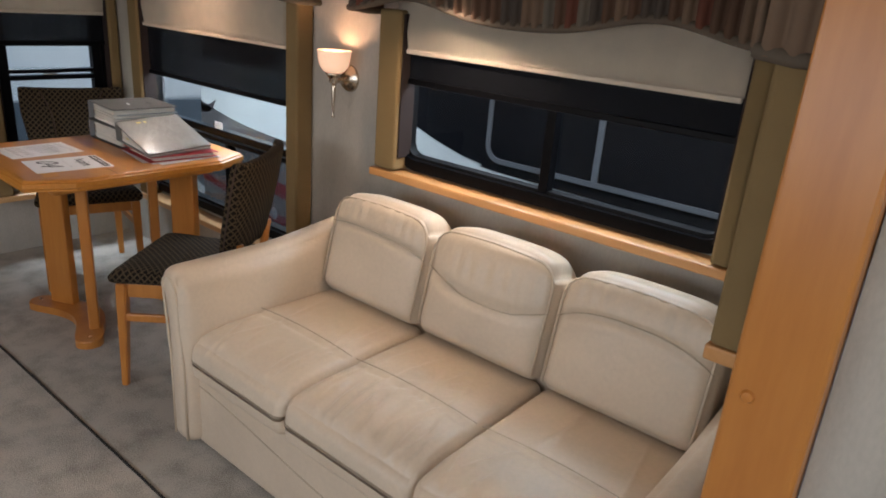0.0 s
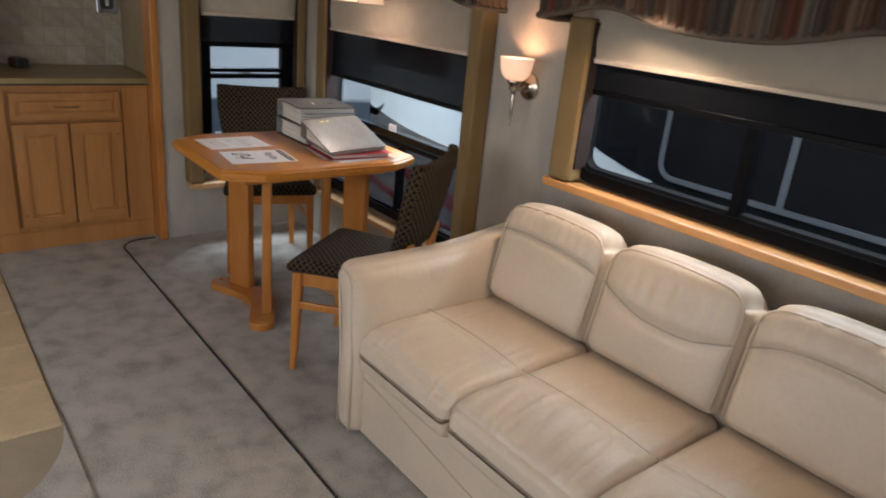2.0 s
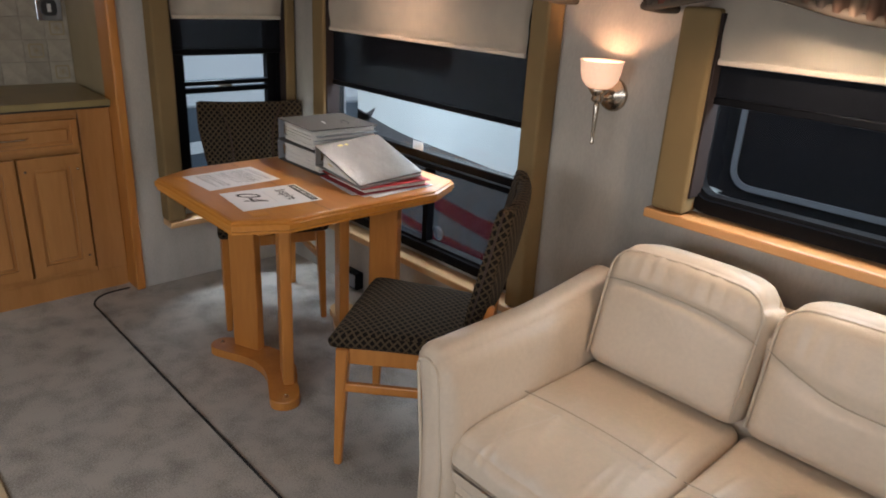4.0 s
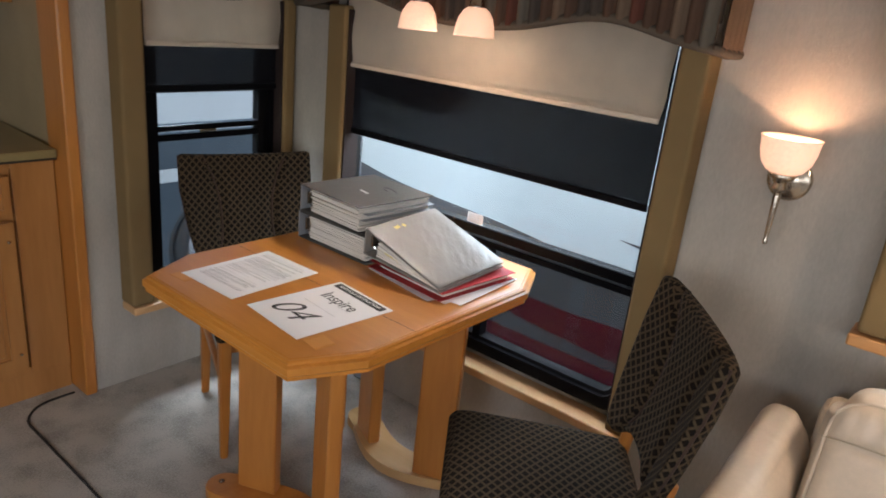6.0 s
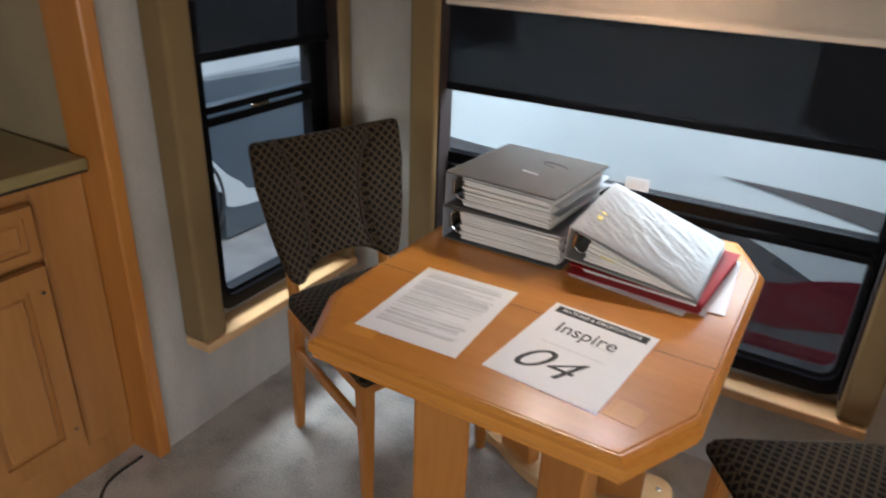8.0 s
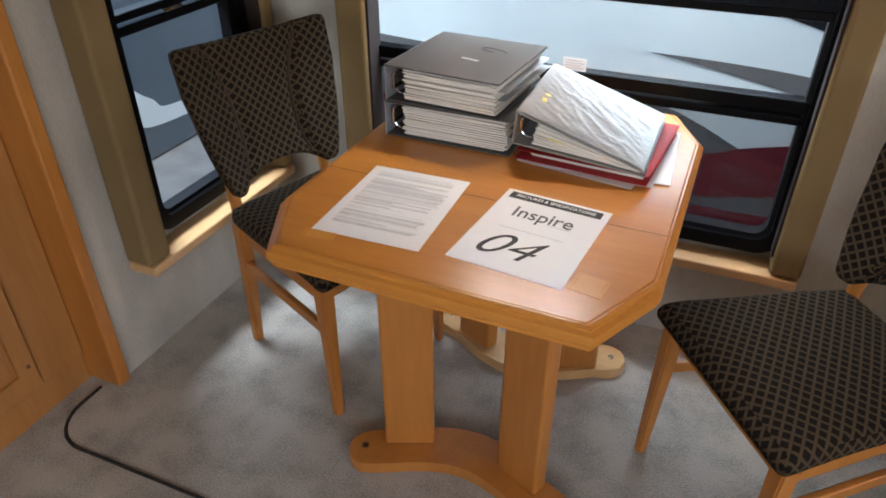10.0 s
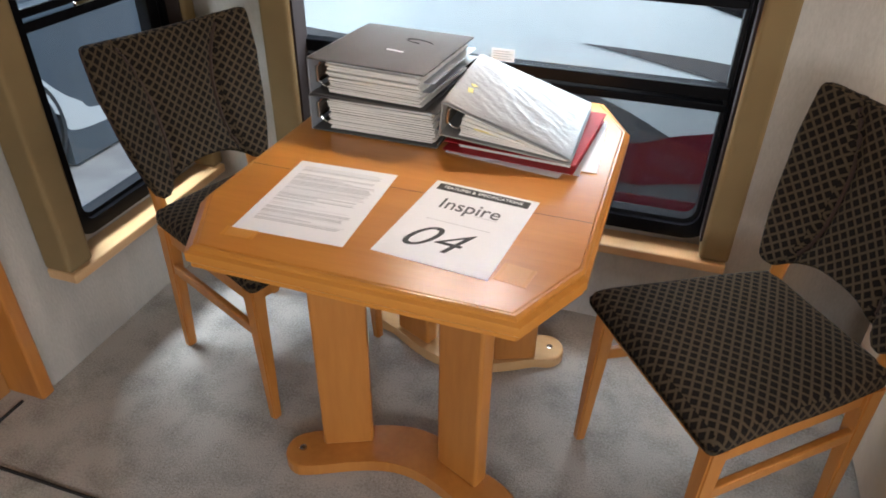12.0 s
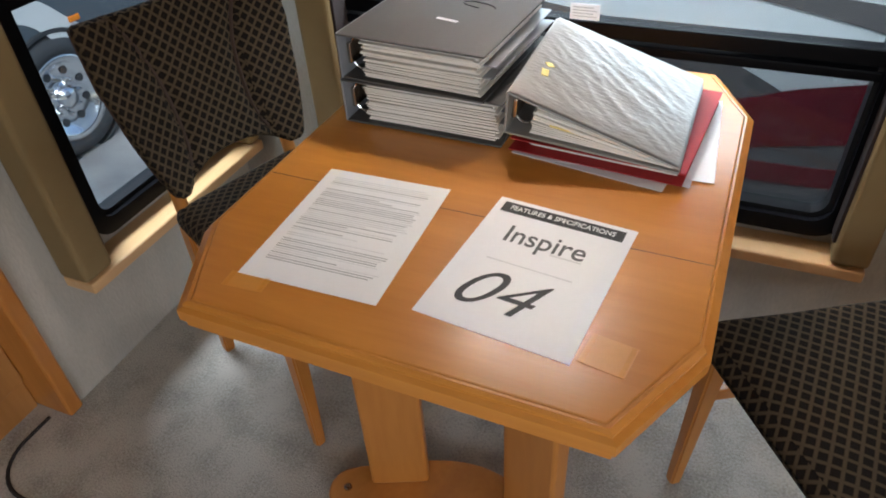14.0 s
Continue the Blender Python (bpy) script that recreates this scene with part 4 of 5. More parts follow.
# ---------------------------------------------------------------- table
def dinette_table():
    t = thing("dining_table", "honey maple dining table with clipped corners and a twin pedestal", "table", at=pose(-3.066, 1.346, 0, 0, 0, -0.7))
    a, b, ca, cb = 0.376, 0.464, 0.077, 0.157
    poly = [(-a + ca, -b), (a - ca, -b), (a, -b + cb), (a, b - cb), (a - ca, b), (-a + ca, b), (-a, b - cb), (-a, -b + cb)]

    def inset(k):
        return [(x - math.copysign(k, x), y - math.copysign(k, y)) for x, y in poly]
    part("tabletop", prism(inset(0.016), 0.724, 0.75, 0.003, 2), M_TOP, t, "polished honey maple top")
    bm = bmesh.new()
    rows = []
    for k, z in ((0.016, 0.7492), (0.012, 0.7492), (0.007, 0.7455), (0.007, 0.741), (0.0, 0.737), (0.0, 0.720), (0.005, 0.714), (0.005, 0.706), (0.03, 0.704), (0.03, 0.724)):
        rows.append([bm.verts.new((x, y, z)) for x, y in inset(k)])
    for p, q in zip(rows, rows[1:]):
        for k in range(8):
            bm.faces.new((p[k], p[(k + 1) % 8], q[(k + 1) % 8], q[k]))
    part("edge_moulding", bm, M_TOP, t, "moulded maple edge")
    part("leaf_joint", box(-a + 0.018, a - 0.018, -0.1432, -0.1420, 0.7490, 0.7503), M_COUNTER_EDGE, t, "fine dark joint between the two leaves")
    part("apron", box(-0.24, 0.24, -0.34, 0.34, 0.66, 0.7035, 0.004), M_MAPLE, t)
    for s in (-1, 1):
        # kidney-shaped foot: round lobes, hollow front, bowed back
        front = [(-0.238 + 0.476 * i / 20, -0.118 + 0.085 * math.sin(math.pi * i / 20) ** 1.3) for i in range(21)]
        right = [(0.238 + 0.056 * math.cos(radians(q)), -0.062 + 0.056 * math.sin(radians(q))) for q in range(-75, 80, 15)]
        rear = [(0.222 - 0.444 * i / 20, 0.0 + 0.09 * math.sin(math.pi * i / 20)) for i in range(21)]
        left = [(-0.238 + 0.056 * math.cos(radians(q)), -0.062 + 0.056 * math.sin(radians(q))) for q in range(105, 256, 15)]
        m = pose(0, -0.205, 0) if s < 0 else pose(0, 0.247, 0, 0, 0, 180)
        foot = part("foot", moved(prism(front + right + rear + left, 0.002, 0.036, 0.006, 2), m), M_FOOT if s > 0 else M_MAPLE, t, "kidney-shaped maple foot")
        for x in (-0.252, 0.252):
            part("bolt", moved(lathe([(0.009, 0.0), (0.009, 0.003), (0.005, 0.004), (0.0, 0.0035)], 14), m @ pose(x, -0.064, 0.036)), M_NICKEL, foot, "steel bolt head")
        for x, turn in ((-0.158, 24), (0.14, -24)):
            part("leg_post", moved(box(-0.062, 0.062, -0.021, 0.021, 0.0355, 0.662, 0.007, 2), m @ pose(x, 0.006, 0, 0, 0, turn)), M_MAPLE, t)
    return t


dinette_table()


# ---------------------------------------------------------------- things on the table
TT = 0.7505
fine_print = thing("printed_page", "white page of fine print lying on the table", "paper", "papers on the table", at=pose(-3.221, 1.111, TT, 0, 0, 1.5))
page = part("sheet", box(-0.108, 0.108, -0.1397, 0.1397, 0.0, 0.0008), M_PAPER, fine_print)
rng = random.Random(2)
y = 0.118
while y > -0.10:
    if rng.random() > 0.12:
        ln = rng.uniform(0.160, 0.176) if rng.random() > 0.25 else rng.uniform(0.07, 0.13)
        part("print_line", box(-0.088, -0.088 + ln, y - 0.0009, y + 0.0009, 0.0008, 0.0011), M_INKGREY if rng.random() > 0.4 else M_INKSOFT, page)
    y -= 0.0048

brochure = thing("specification_cover", "white cover page with the word Inspire and a large 04", "paper", "papers on the table", at=pose(-2.940, 1.1115, TT, 0, 0, -5.9))
cover = part("sheet", box(-0.108, 0.108, -0.1397, 0.1397, 0.0, 0.0008), M_PAPER, brochure)
part("title_bar", box(-0.096, 0.094, 0.106, 0.1305, 0.0008, 0.0012), M_INK, cover, "black title bar")
words("title", "FEATURES & SPECIFICATIONS", 0.0146, M_PAPER, cover, pose(-0.001, 0.1182, 0.0016), squeeze=0.86)
words("model_word", "Inspire", 0.053, M_INKMID, cover, pose(-0.003, 0.0575, 0.0012), fat=0.0003, squeeze=0.86)
part("faint_line", box(0.012, 0.058, 0.036, 0.0385, 0.0008, 0.0011), M_INKSOFT, cover)
part("faint_line", box(-0.066, 0.06, -0.004, -0.0018, 0.0008, 0.0011), M_INKSOFT, cover)
words("year", "04", 0.106, M_INK, cover, pose(-0.031, -0.0665, 0.0012), shear=0.42, fat=-0.0008, squeeze=1.05)

for x, y, an, w, d in ((-2.808, 0.992, -9, 0.058, 0.052), (-3.302, 0.957, 4, 0.064, 0.030)):
    tp = tagged(part("tape_strip", box(-w / 2, w / 2, -d / 2, d / 2, 0.0, 0.0005), M_TAPE), "strip of clear tape stuck to the table", "tape", "tape strips")
    tp.matrix_basis = pose(x, y, TT, 0, 0, an)
    for side in (-1, 1):
        part("yellowed_edge", box(side * w * 0.42 - 0.003, side * w * 0.42 + 0.003, -d / 2 + 0.001, d / 2 - 0.001, 0.0005, 0.0008), M_TAPE_EDGE, tp, "yellowed tape edge")


def page_block(x0, x1, y0, y1, z0, z1, n, seed, slack=0.008):
    """A stack of uneven leaves."""
    bm = bmesh.new()
    r = random.Random(seed)
    h = (z1 - z0) / n
    for i in range(n):
        add_box(bm, x0 + r.uniform(0, slack), x1 - r.uniform(0, slack), y0 + r.uniform(0, slack), y1 - r.uniform(0, slack), z0 + i * h, z0 + (i + 1) * h - 0.0006)
    return bm


def ring_binder(at, label, cover_mat, inner_mat, w, d, h, seed, pages=M_PAGES, group="ring binders", tilt=0.0):
    """Spine along its own y at x = 0, opening towards +x; d deep along y."""
    t = thing("ring_binder", label, "binder", group, at=at)
    part("lower_cover", box(0, w, 0, d, 0.0, 0.004, 0.0015), cover_mat, t)
    part("spine", box(-0.004, 0.0, 0, d, 0.0, h, 0.0015), inner_mat, t)
    part("upper_cover", moved(box(-0.002, w + 0.004, -0.002, d + 0.002, 0.0, 0.004, 0.0015), pose(0, 0, h - 0.004, 0, tilt, 0)), cover_mat, t)
    top = h - 0.008
    bm = bmesh.new()
    r = random.Random(seed)
    n = 28
    step = (top - 0.006) / n
    for i in range(n):
        z = 0.006 + i * step
        drop = math.tan(radians(tilt * i / n)) * (w + 0.03) / 2
        q = bmesh.ops.create_cube(bm, size=1.0, matrix=pose((0.038 + w - 0.008) / 2 + r.uniform(-0.004, 0.006), d / 2 + r.uniform(-0.004, 0.006), z + step / 2 - drop, r.uniform(-0.4, 0.4), tilt * i / n + r.uniform(-0.5, 0.5), r.uniform(-0.8, 0.8)) @ Matrix.Diagonal((w - 0.050 - r.uniform(0, 0.01), d - 0.016, step * 0.985, 1)))
    tagged(part("page_block", bm, pages, t, "thick block of white pages"), kind="stuff")
    for y in (0.03, d / 2, d - 0.03):
        pts = [(0.024 + 0.022 * math.cos(radians(a)), y, h * 0.48 + h * 0.36 * math.sin(radians(a))) for a in range(0, 360, 24)]
        part("ring", tube(pts, 0.0022, 6, closed=True), M_CHROME, t, "steel ring")
    part("ring_plate", box(0.002, 0.010, 0.02, d - 0.02, h * 0.25, h * 0.7, 0.002), M_NICKEL, t)
    return t


b1 = ring_binder(pose(-3.387, 1.404, TT, 0, 0, -1.2), "thick grey vinyl ring binder lying on the table", M_BINDER, M_BINDER_IN, 0.305, 0.29, 0.085, 1)
b2 = ring_binder(pose(-3.385, 1.407, TT + 0.0852, 0, 0, -4.3), "thick grey vinyl ring binder stacked on another", M_BINDER, M_BINDER_IN, 0.276, 0.291, 0.084, 2)
for k in (0, 3):
    part("divider", moved(box(0.0, 0.245, 0.0, 0.268, 0.0, 0.0012), pose(0.046, 0.016 + 0.003 * (k % 2), 0.030 + 0.011 * k, 0, 1.5 * k - 3, 0.8 * (k - 2))), M_BINDER_IN, b2, "grey plastic divider")
    part("divider", moved(box(0.0, 0.262, 0.0, 0.268, 0.0, 0.0012), pose(0.045, 0.016 + 0.003 * (k % 2), 0.032 + 0.011 * k, 0, 1.2 * k - 2, 0.6 * (k - 2))), M_BINDER_IN, b1, "grey plastic divider")
part("label_strip", moved(box(-0.022, 0.022, -0.004, 0.004, 0, 0.0006), pose(0.155, 0.118, 0.0843, 0, 0, -8)), M_INKSOFT, b2, "small pale label")
part("emblem", moved(tube([(0.035 * math.cos(radians(q)), 0.012 * math.sin(radians(q)), 0.0) for q in range(0, 300, 20)], 0.0012, 5), pose(0.18, 0.20, 0.0846, 0, 0, -12)), M_INK, b2, "embossed oval emblem")

papers = thing("loose_papers", "loose white papers under the red folder", "papers", at=pose(-2.895, 1.515, TT, 0, 0, -2))
for k, (x, y, an) in enumerate(((0.0, 0.0, 0), (-0.02, -0.012, -7), (0.022, 0.01, 5))):
    part("sheet", moved(box(-0.125, 0.135, -0.135, 0.145, 0, 0.0008), pose(x, y, 0.001 * k, 0, 0, an)), M_PAPER, papers)
red1 = thing("red_folder", "glossy red folder beneath the plastic-covered binder", "folder", "red folders", at=pose(-2.905, 1.53, TT + 0.004, 0, 0, -5))
part("lower_leaf", box(-0.150, 0.142, -0.15, 0.15, 0.0, 0.002, 0.0008), M_RED, red1)
tagged(part("page_block", page_block(-0.12, 0.13, -0.13, 0.14, 0.0025, 0.018, 6, 7), M_PAGES, red1), kind="stuff")
part("upper_leaf", box(-0.148, 0.144, -0.146, 0.152, 0.0185, 0.0205, 0.0008), M_RED, red1)
b3 = ring_binder(pose(-3.066, 1.373, TT + 0.046, 2.5, 5.0, 0), "ring binder in wrinkled clear plastic over the red folder", M_CLEARBINDER, M_CLEARBINDER, 0.283, 0.285, 0.078, 5, M_PAGES, tilt=13.0)
bm = bmesh.new()
grid = []
for i in range(61):
    col = []
    for j in range(61):
        x, y = 0.283 * i / 60, 0.285 * j / 60
        a, c = x * 0.75 - y * 0.66, x * 0.66 + y * 0.75
        q = 1 - abs(noise.noise((a * 9 + 0.5 * noise.noise((x * 20, y * 20, 2.0)), c * 60, 0.7))) * 2
        edge = min(1.0, 12 * min(i, 60 - i) / 60, 12 * min(j, 60 - j) / 60)
        col.append(bm.verts.new((x + 0.002, y, 0.0008 + edge * (0.0011 * max(0.0, q) ** 2 + 0.0007 * (1 + noise.noise((x * 14, y * 14, 5.0)))))))
    grid.append(col)
for p, q in zip(grid, grid[1:]):
    for j in range(60):
        bm.faces.new((p[j], q[j], q[j + 1], p[j + 1]))
part("plastic_sleeve", moved(bm, pose(0, 0, 0.0805, 0, 13.0, 0)), M_CLEARBINDER, b3, "wrinkled clear plastic sleeve", smooth=True)
part("yellow_page", moved(box(0.07, 0.268, 0.004, 0.20, 0.0, 0.006, 0.001), pose(0, 0, 0.030, 0, 4, 2)), M_YELLOWPAGE, b3, "yellowed pages")
for k in range(4):
    part("yellow_mark", moved(box(-0.006, 0.006, -0.008, 0.008, 0.0, 0.0006), pose(0.030 + 0.004 * (k % 2), 0.07 + k * 0.015, 0.0818 - 0.03 * 0.225, 0, 13.0, 12 * k)), M_YELLOWPAGE, b3, "yellow handwritten mark")

tag = thing("window_sticker", "small white printed sticker on the window bar", "sticker", at=pose(-3.056, WIN_Y - 0.019, 0.803))
stick = part("sticker", box(-0.032, 0.032, 0.0, 0.0015, 0.0, 0.034), M_STICKER, tag)
for k in range(4):
    part("print_line", box(-0.026, 0.026 - 0.008 * (k % 2), -0.0006, 0.0, 0.006 + k * 0.0065, 0.008 + k * 0.0065), M_INKGREY, stick)


wb = thing("wall_outlet_box", "small grey outlet box at the foot of the wall", "outlet", at=pose(-3.50, WIN_Y, 0.0))
part("box_body", box(-0.055, 0.055, -0.045, -0.001, 0.012, 0.10, 0.006, 2), M_GASKET, wb)
part("face_plate", box(-0.045, 0.045, -0.050, -0.0455, 0.022, 0.090, 0.003, 2), M_BINDER_IN, wb)


# ---------------------------------------------------------------- kitchen nook
kc = thing("kitchen_cabinet", "maple base cabinet with a drawer over two panelled doors", "cabinet")
FX = -4.19
part("carcass", prism([(FX - 0.02, 0.215), (FX - 0.02, 1.018), (-4.69, 0.985), (-4.69, 0.26), (-4.50, 0.155)], 0.10, 0.868), M_PALE, kc)
part("toe_kick", prism([(FX - 0.012, 0.222), (FX - 0.012, 1.018), (-4.685, 0.985), (-4.685, 0.26), (-4.52, 0.185)], 0.0, 0.10), M_PALE, kc)
part("stile", box(FX - 0.02, FX, 0.215, 0.345, 0.10, 0.868, 0.003), M_PALE, kc)
part("stile", box(FX - 0.02, FX, 0.885, 1.018, 0.10, 0.868, 0.003), M_PALE, kc)
part("rail", box(FX - 0.02, FX - 0.001, 0.345, 0.885, 0.845, 0.868, 0.002), M_PALE, kc)
part("rail", box(FX - 0.02, FX - 0.001, 0.345, 0.885, 0.10, 0.13, 0.002), M_PALE, kc)


def panel_front(name, parent, y0, y1, z0, z1, rail, knob):
    d = part(name, box(FX, FX + 0.014, y0, y1, z0, z1, 0.003), M_PALE, parent)
    part("frame", ring([(y0 + 0.001, z0 + 0.001), (y1 - 0.001, z0 + 0.001), (y1 - 0.001, z1 - 0.001), (y0 + 0.001, z1 - 0.001)], [(y0 + rail, z0 + rail), (y1 - rail, z0 + rail), (y1 - rail, z1 - rail), (y0 + rail, z1 - rail)], 0.0, 0.010), M_PALE, d).matrix_basis = pose(FX + 0.014, 0, 0) @ Matrix(((0, 1, 0, 0), (1, 0, 0, 0), (0, 0, 1, 0), (0, 0, 0, 1)))
    part("raised_panel", box(FX + 0.013, FX + 0.022, y0 + rail + 0.014, y1 - rail - 0.014, z0 + rail + 0.014, z1 - rail - 0.014, 0.007, 1), M_PALE, d)
    for ky, kz in knob:
        part("hinge_pin", moved(lathe([(0.0, 0.006), (0.005, 0.005), (0.006, 0.0)], 12), pose(FX + 0.024, ky, kz, 0, 90)), M_NICKEL, d)
    return d


dr = panel_front("drawer", kc, 0.36, 0.87, 0.695, 0.828, 0.024, [])
part("pull", tube([(FX + 0.024, 0.555, 0.762), (FX + 0.046, 0.57, 0.762), (FX + 0.046, 0.66, 0.762), (FX + 0.024, 0.675, 0.762)], 0.004, 8), M_NICKEL, dr, "thin metal pull")
panel_front("door", kc, 0.36, 0.61, 0.135, 0.675, 0.05, [(0.38, 0.61), (0.38, 0.20)])
panel_front("door", kc, 0.62, 0.87, 0.135, 0.675, 0.05, [(0.85, 0.61), (0.85, 0.20), (0.645, 0.62)])
ct = thing("countertop", "olive laminate countertop with a dark front edge", "countertop")
poly = [(FX + 0.035, 0.19), (FX + 0.035, 1.016), (-4.693, 1.038), (-4.693, 0.25), (-4.52, 0.125)]
part("slab", prism(poly, 0.878, 0.905, 0.004, 2), M_COUNTER, ct)
part("dark_edge", prism([(x - 0.004 if x > -4.3 else x, y) for x, y in poly], 0.869, 0.877), M_COUNTER_EDGE, ct, "dark line under the front edge")
uc = thing("upper_cabinet", "maple wall cabinet above the kitchen counter", "cabinet")
part("cabinet_body", box(-4.693, -4.475, 0.42, 1.036, 1.34, MAIN_CEIL - 0.01, 0.003), M_PALE, uc)
part("bottom_rail", box(-4.475, -4.453, 0.42, 1.036, 1.34, 1.385, 0.004), M_PALE, uc)
for y0 in (0.43, 0.735):
    d = part("door", box(-4.474, -4.455, y0, y0 + 0.295, 1.395, MAIN_CEIL - 0.03, 0.004), M_PALE, uc)
    part("raised_panel", box(-4.456, -4.447, y0 + 0.05, y0 + 0.245, 1.445, MAIN_CEIL - 0.08, 0.005, 1), M_PALE, d)
tp = thing("tall_cabinet_panel", "tall maple cabinet end beside the counter", "cabinet")
part("panel", prism([(-4.36, 0.235), (-4.40, 0.335), (-4.69, 0.405), (-4.69, 0.25), (-4.55, 0.175)], 0.9065, MAIN_CEIL - 0.01), M_PALE, tp)
part("control_strip", moved(box(-0.03, 0.03, -0.006, 0.0, 0.0, 0.24, 0.003), pose(-4.405, 0.2203, 1.33, 0, 0, 17.5)), M_WHITEPLASTIC, tp, "white switch panel")
for z in (1.235, 1.10):
    part("knob", moved(lathe([(0.0, 0.02), (0.014, 0.018), (0.016, 0.0)], 14), pose(-4.405, 0.2205, z, 90, 0, 17.5)), M_OUTLET, tp, "black knob")
ph = tagged(part("black_handset", prism([(-0.05, -0.03), (0.05, -0.03), (0.05, 0.03), (-0.05, 0.03)], 0.0, 0.05, 0.012, 3), M_OUTLET), "small black device standing on the counter", "device")
ph.matrix_basis = pose(-4.56, 0.475, 0.9055, 0, 0, 15)
ol = thing("wall_outlet", "black outlet in a shiny chrome cover plate", "outlet", at=pose(-4.6885, 0.962, 1.255, 0, 90, 0))
part("cover_plate", prism([(-0.058, -0.055), (0.058, -0.055), (0.058, 0.055), (-0.058, 0.055)], 0.0, 0.006, 0.003, 2), M_DARKCHROME, ol)
part("socket_face", prism(round_rect(-0.036, 0.036, -0.034, 0.034, 0.022), 0.006, 0.0085), M_OUTLET, ol)
part("switch", prism([(-0.018, -0.008), (0.018, -0.008), (0.018, 0.008), (-0.018, 0.008)], 0.0085, 0.011), M_WHITEPLASTIC, ol)


# ---------------------------------------------------------------- outside
ground = tagged(part("ground", box(-300, 300, -300, 300, GROUND - 0.5, GROUND), M_GROUND), "grey gravel lot", "ground", kind="structure")


def sheet_shape(points, y, thick=0.004):
    """A flat decal: a polygon of (x, z) on an upright wall facing -y."""
    return moved(prism([(x, z) for x, z in points], 0.0, thick), pose(0, y, 0, 90, 0, 0))


def smooth_line(pts, k=8):
    out = []
    for i in range(len(pts) - 1):
        p0, p1, p2, p3 = pts[max(i - 1, 0)], pts[i], pts[i + 1], pts[min(i + 2, len(pts) - 1)]
        for j in range(k):
            s = j / k
            out.append(tuple(0.5 * ((2 * b) + (-a + c) * s + (2 * a - 5 * b + 4 * c - d) * s * s + (-a + 3 * b - 3 * c + d) * s ** 3) for a, b, c, d in zip(p0, p1, p2, p3)))
    return out + [pts[-1]]


NY = 2.86
nb = thing("neighbour_motorhome", "white motorhome with grey and red swooshes and black windows, parked alongside", "motorhome")
part("body", box(-4.86, 5.5, NY, NY + 2.3, -0.40, 1.9, 0.05, 3), M_GEL, nb)
part("skirt", box(-4.82, 5.4, NY + 0.03, NY + 2.2, GROUND + 0.2, -0.40), M_GELGREY, nb)
for x in (-3.4, 3.6):
    w = part("wheel", moved(lathe([(0.2, -0.1), (0.36, -0.1), (0.40, -0.07), (0.40, 0.07), (0.36, 0.1), (0.2, 0.1)], 32, False), pose(x, NY + 0.2, GROUND + 0.40, 90)), M_TYRE, nb, smooth=True)
    part("rim", moved(lathe([(0.0, 0.06), (0.08, 0.07), (0.1, 0.03), (0.2, 0.06), (0.21, 0.1)], 32, False), pose(x, NY + 0.2, GROUND + 0.40, 90)), M_CHROME, w, smooth=True)
top = smooth_line([(-4.82, 0.62), (-4.3, 0.53), (-3.5, 0.475), (-2.92, 0.38), (-2.54, 0.22), (-2.25, 0.05)])
part("grey_swoosh", sheet_shape(top + [(-2.25, -0.28), (-4.82, -0.28)], NY - 0.001), M_GELGREY, nb, "grey painted swoosh")
up = smooth_line([(-4.82, 0.33), (-3.6, 0.17), (-2.775, 0.18), (-2.45, 0.265), (-1.6, 0.42), (0.5, 0.62)])
dn = smooth_line([(0.5, 0.45), (-1.6, 0.2), (-2.45, 0.04), (-2.75, 0.0), (-3.6, 0.06), (-4.82, 0.26)])
part("red_swoosh", sheet_shape(up + dn, NY - 0.005), M_GELRED, nb, "dark red painted swoosh")
up = smooth_line([(-4.82, 0.08), (-4.0, -0.03), (-2.8, -0.05), (-2.0, -0.02), (0.5, 0.15)])
dn = smooth_line([(0.5, 0.05), (-2.0, -0.10), (-2.8, -0.13), (-4.0, -0.09), (-4.82, 0.03)])
part("red_pinstripe", sheet_shape(up + dn, NY - 0.005), M_GELRED, nb, "thin dark red stripe")
part("dark_fin", sheet_shape(smooth_line([(-2.965, 0.578), (-2.7, 0.572), (-2.4, 0.555), (-1.9, 0.50)]) + smooth_line([(-1.9, 0.42), (-2.2, 0.44), (-2.45, 0.49), (-2.75, 0.545), (-2.965, 0.578)])[:-1], NY - 0.001), M_GELGREY, nb, "grey fin-shaped swoosh")
part("dark_fin", sheet_shape(smooth_line([(-4.82, 0.62), (-4.74, 0.60), (-4.62, 0.66)]) + smooth_line([(-4.62, 0.66), (-4.70, 0.56), (-4.82, 0.55)])[1:], NY - 0.001), M_GELGREY, nb, "dark fin-shaped swoosh")


def coach_window(x0, x1, z0, z1, r, mull=()):
    g = part("window", moved(prism(round_rect(x0, x1, z0, z1, r), 0.0, 0.010), pose(0, NY, 0, 90, 0, 0)), M_RVGLASS, nb, "black tinted window")
    part("trim", ring(round_rect(x0 - 0.012, x1 + 0.012, z0 - 0.012, z1 + 0.012, r + 0.012), round_rect(x0 + 0.012, x1 - 0.012, z0 + 0.012, z1 - 0.012, r - 0.012), NY - 0.02, NY - 0.002), M_STEELTRIM, g, "grey metal trim")
    for x in mull:
        part("mullion", box(x - 0.016, x + 0.016, NY - 0.02, NY - 0.010, z0 + 0.01, z1 - 0.01, 0.003), M_STEELTRIM, g)
    return g


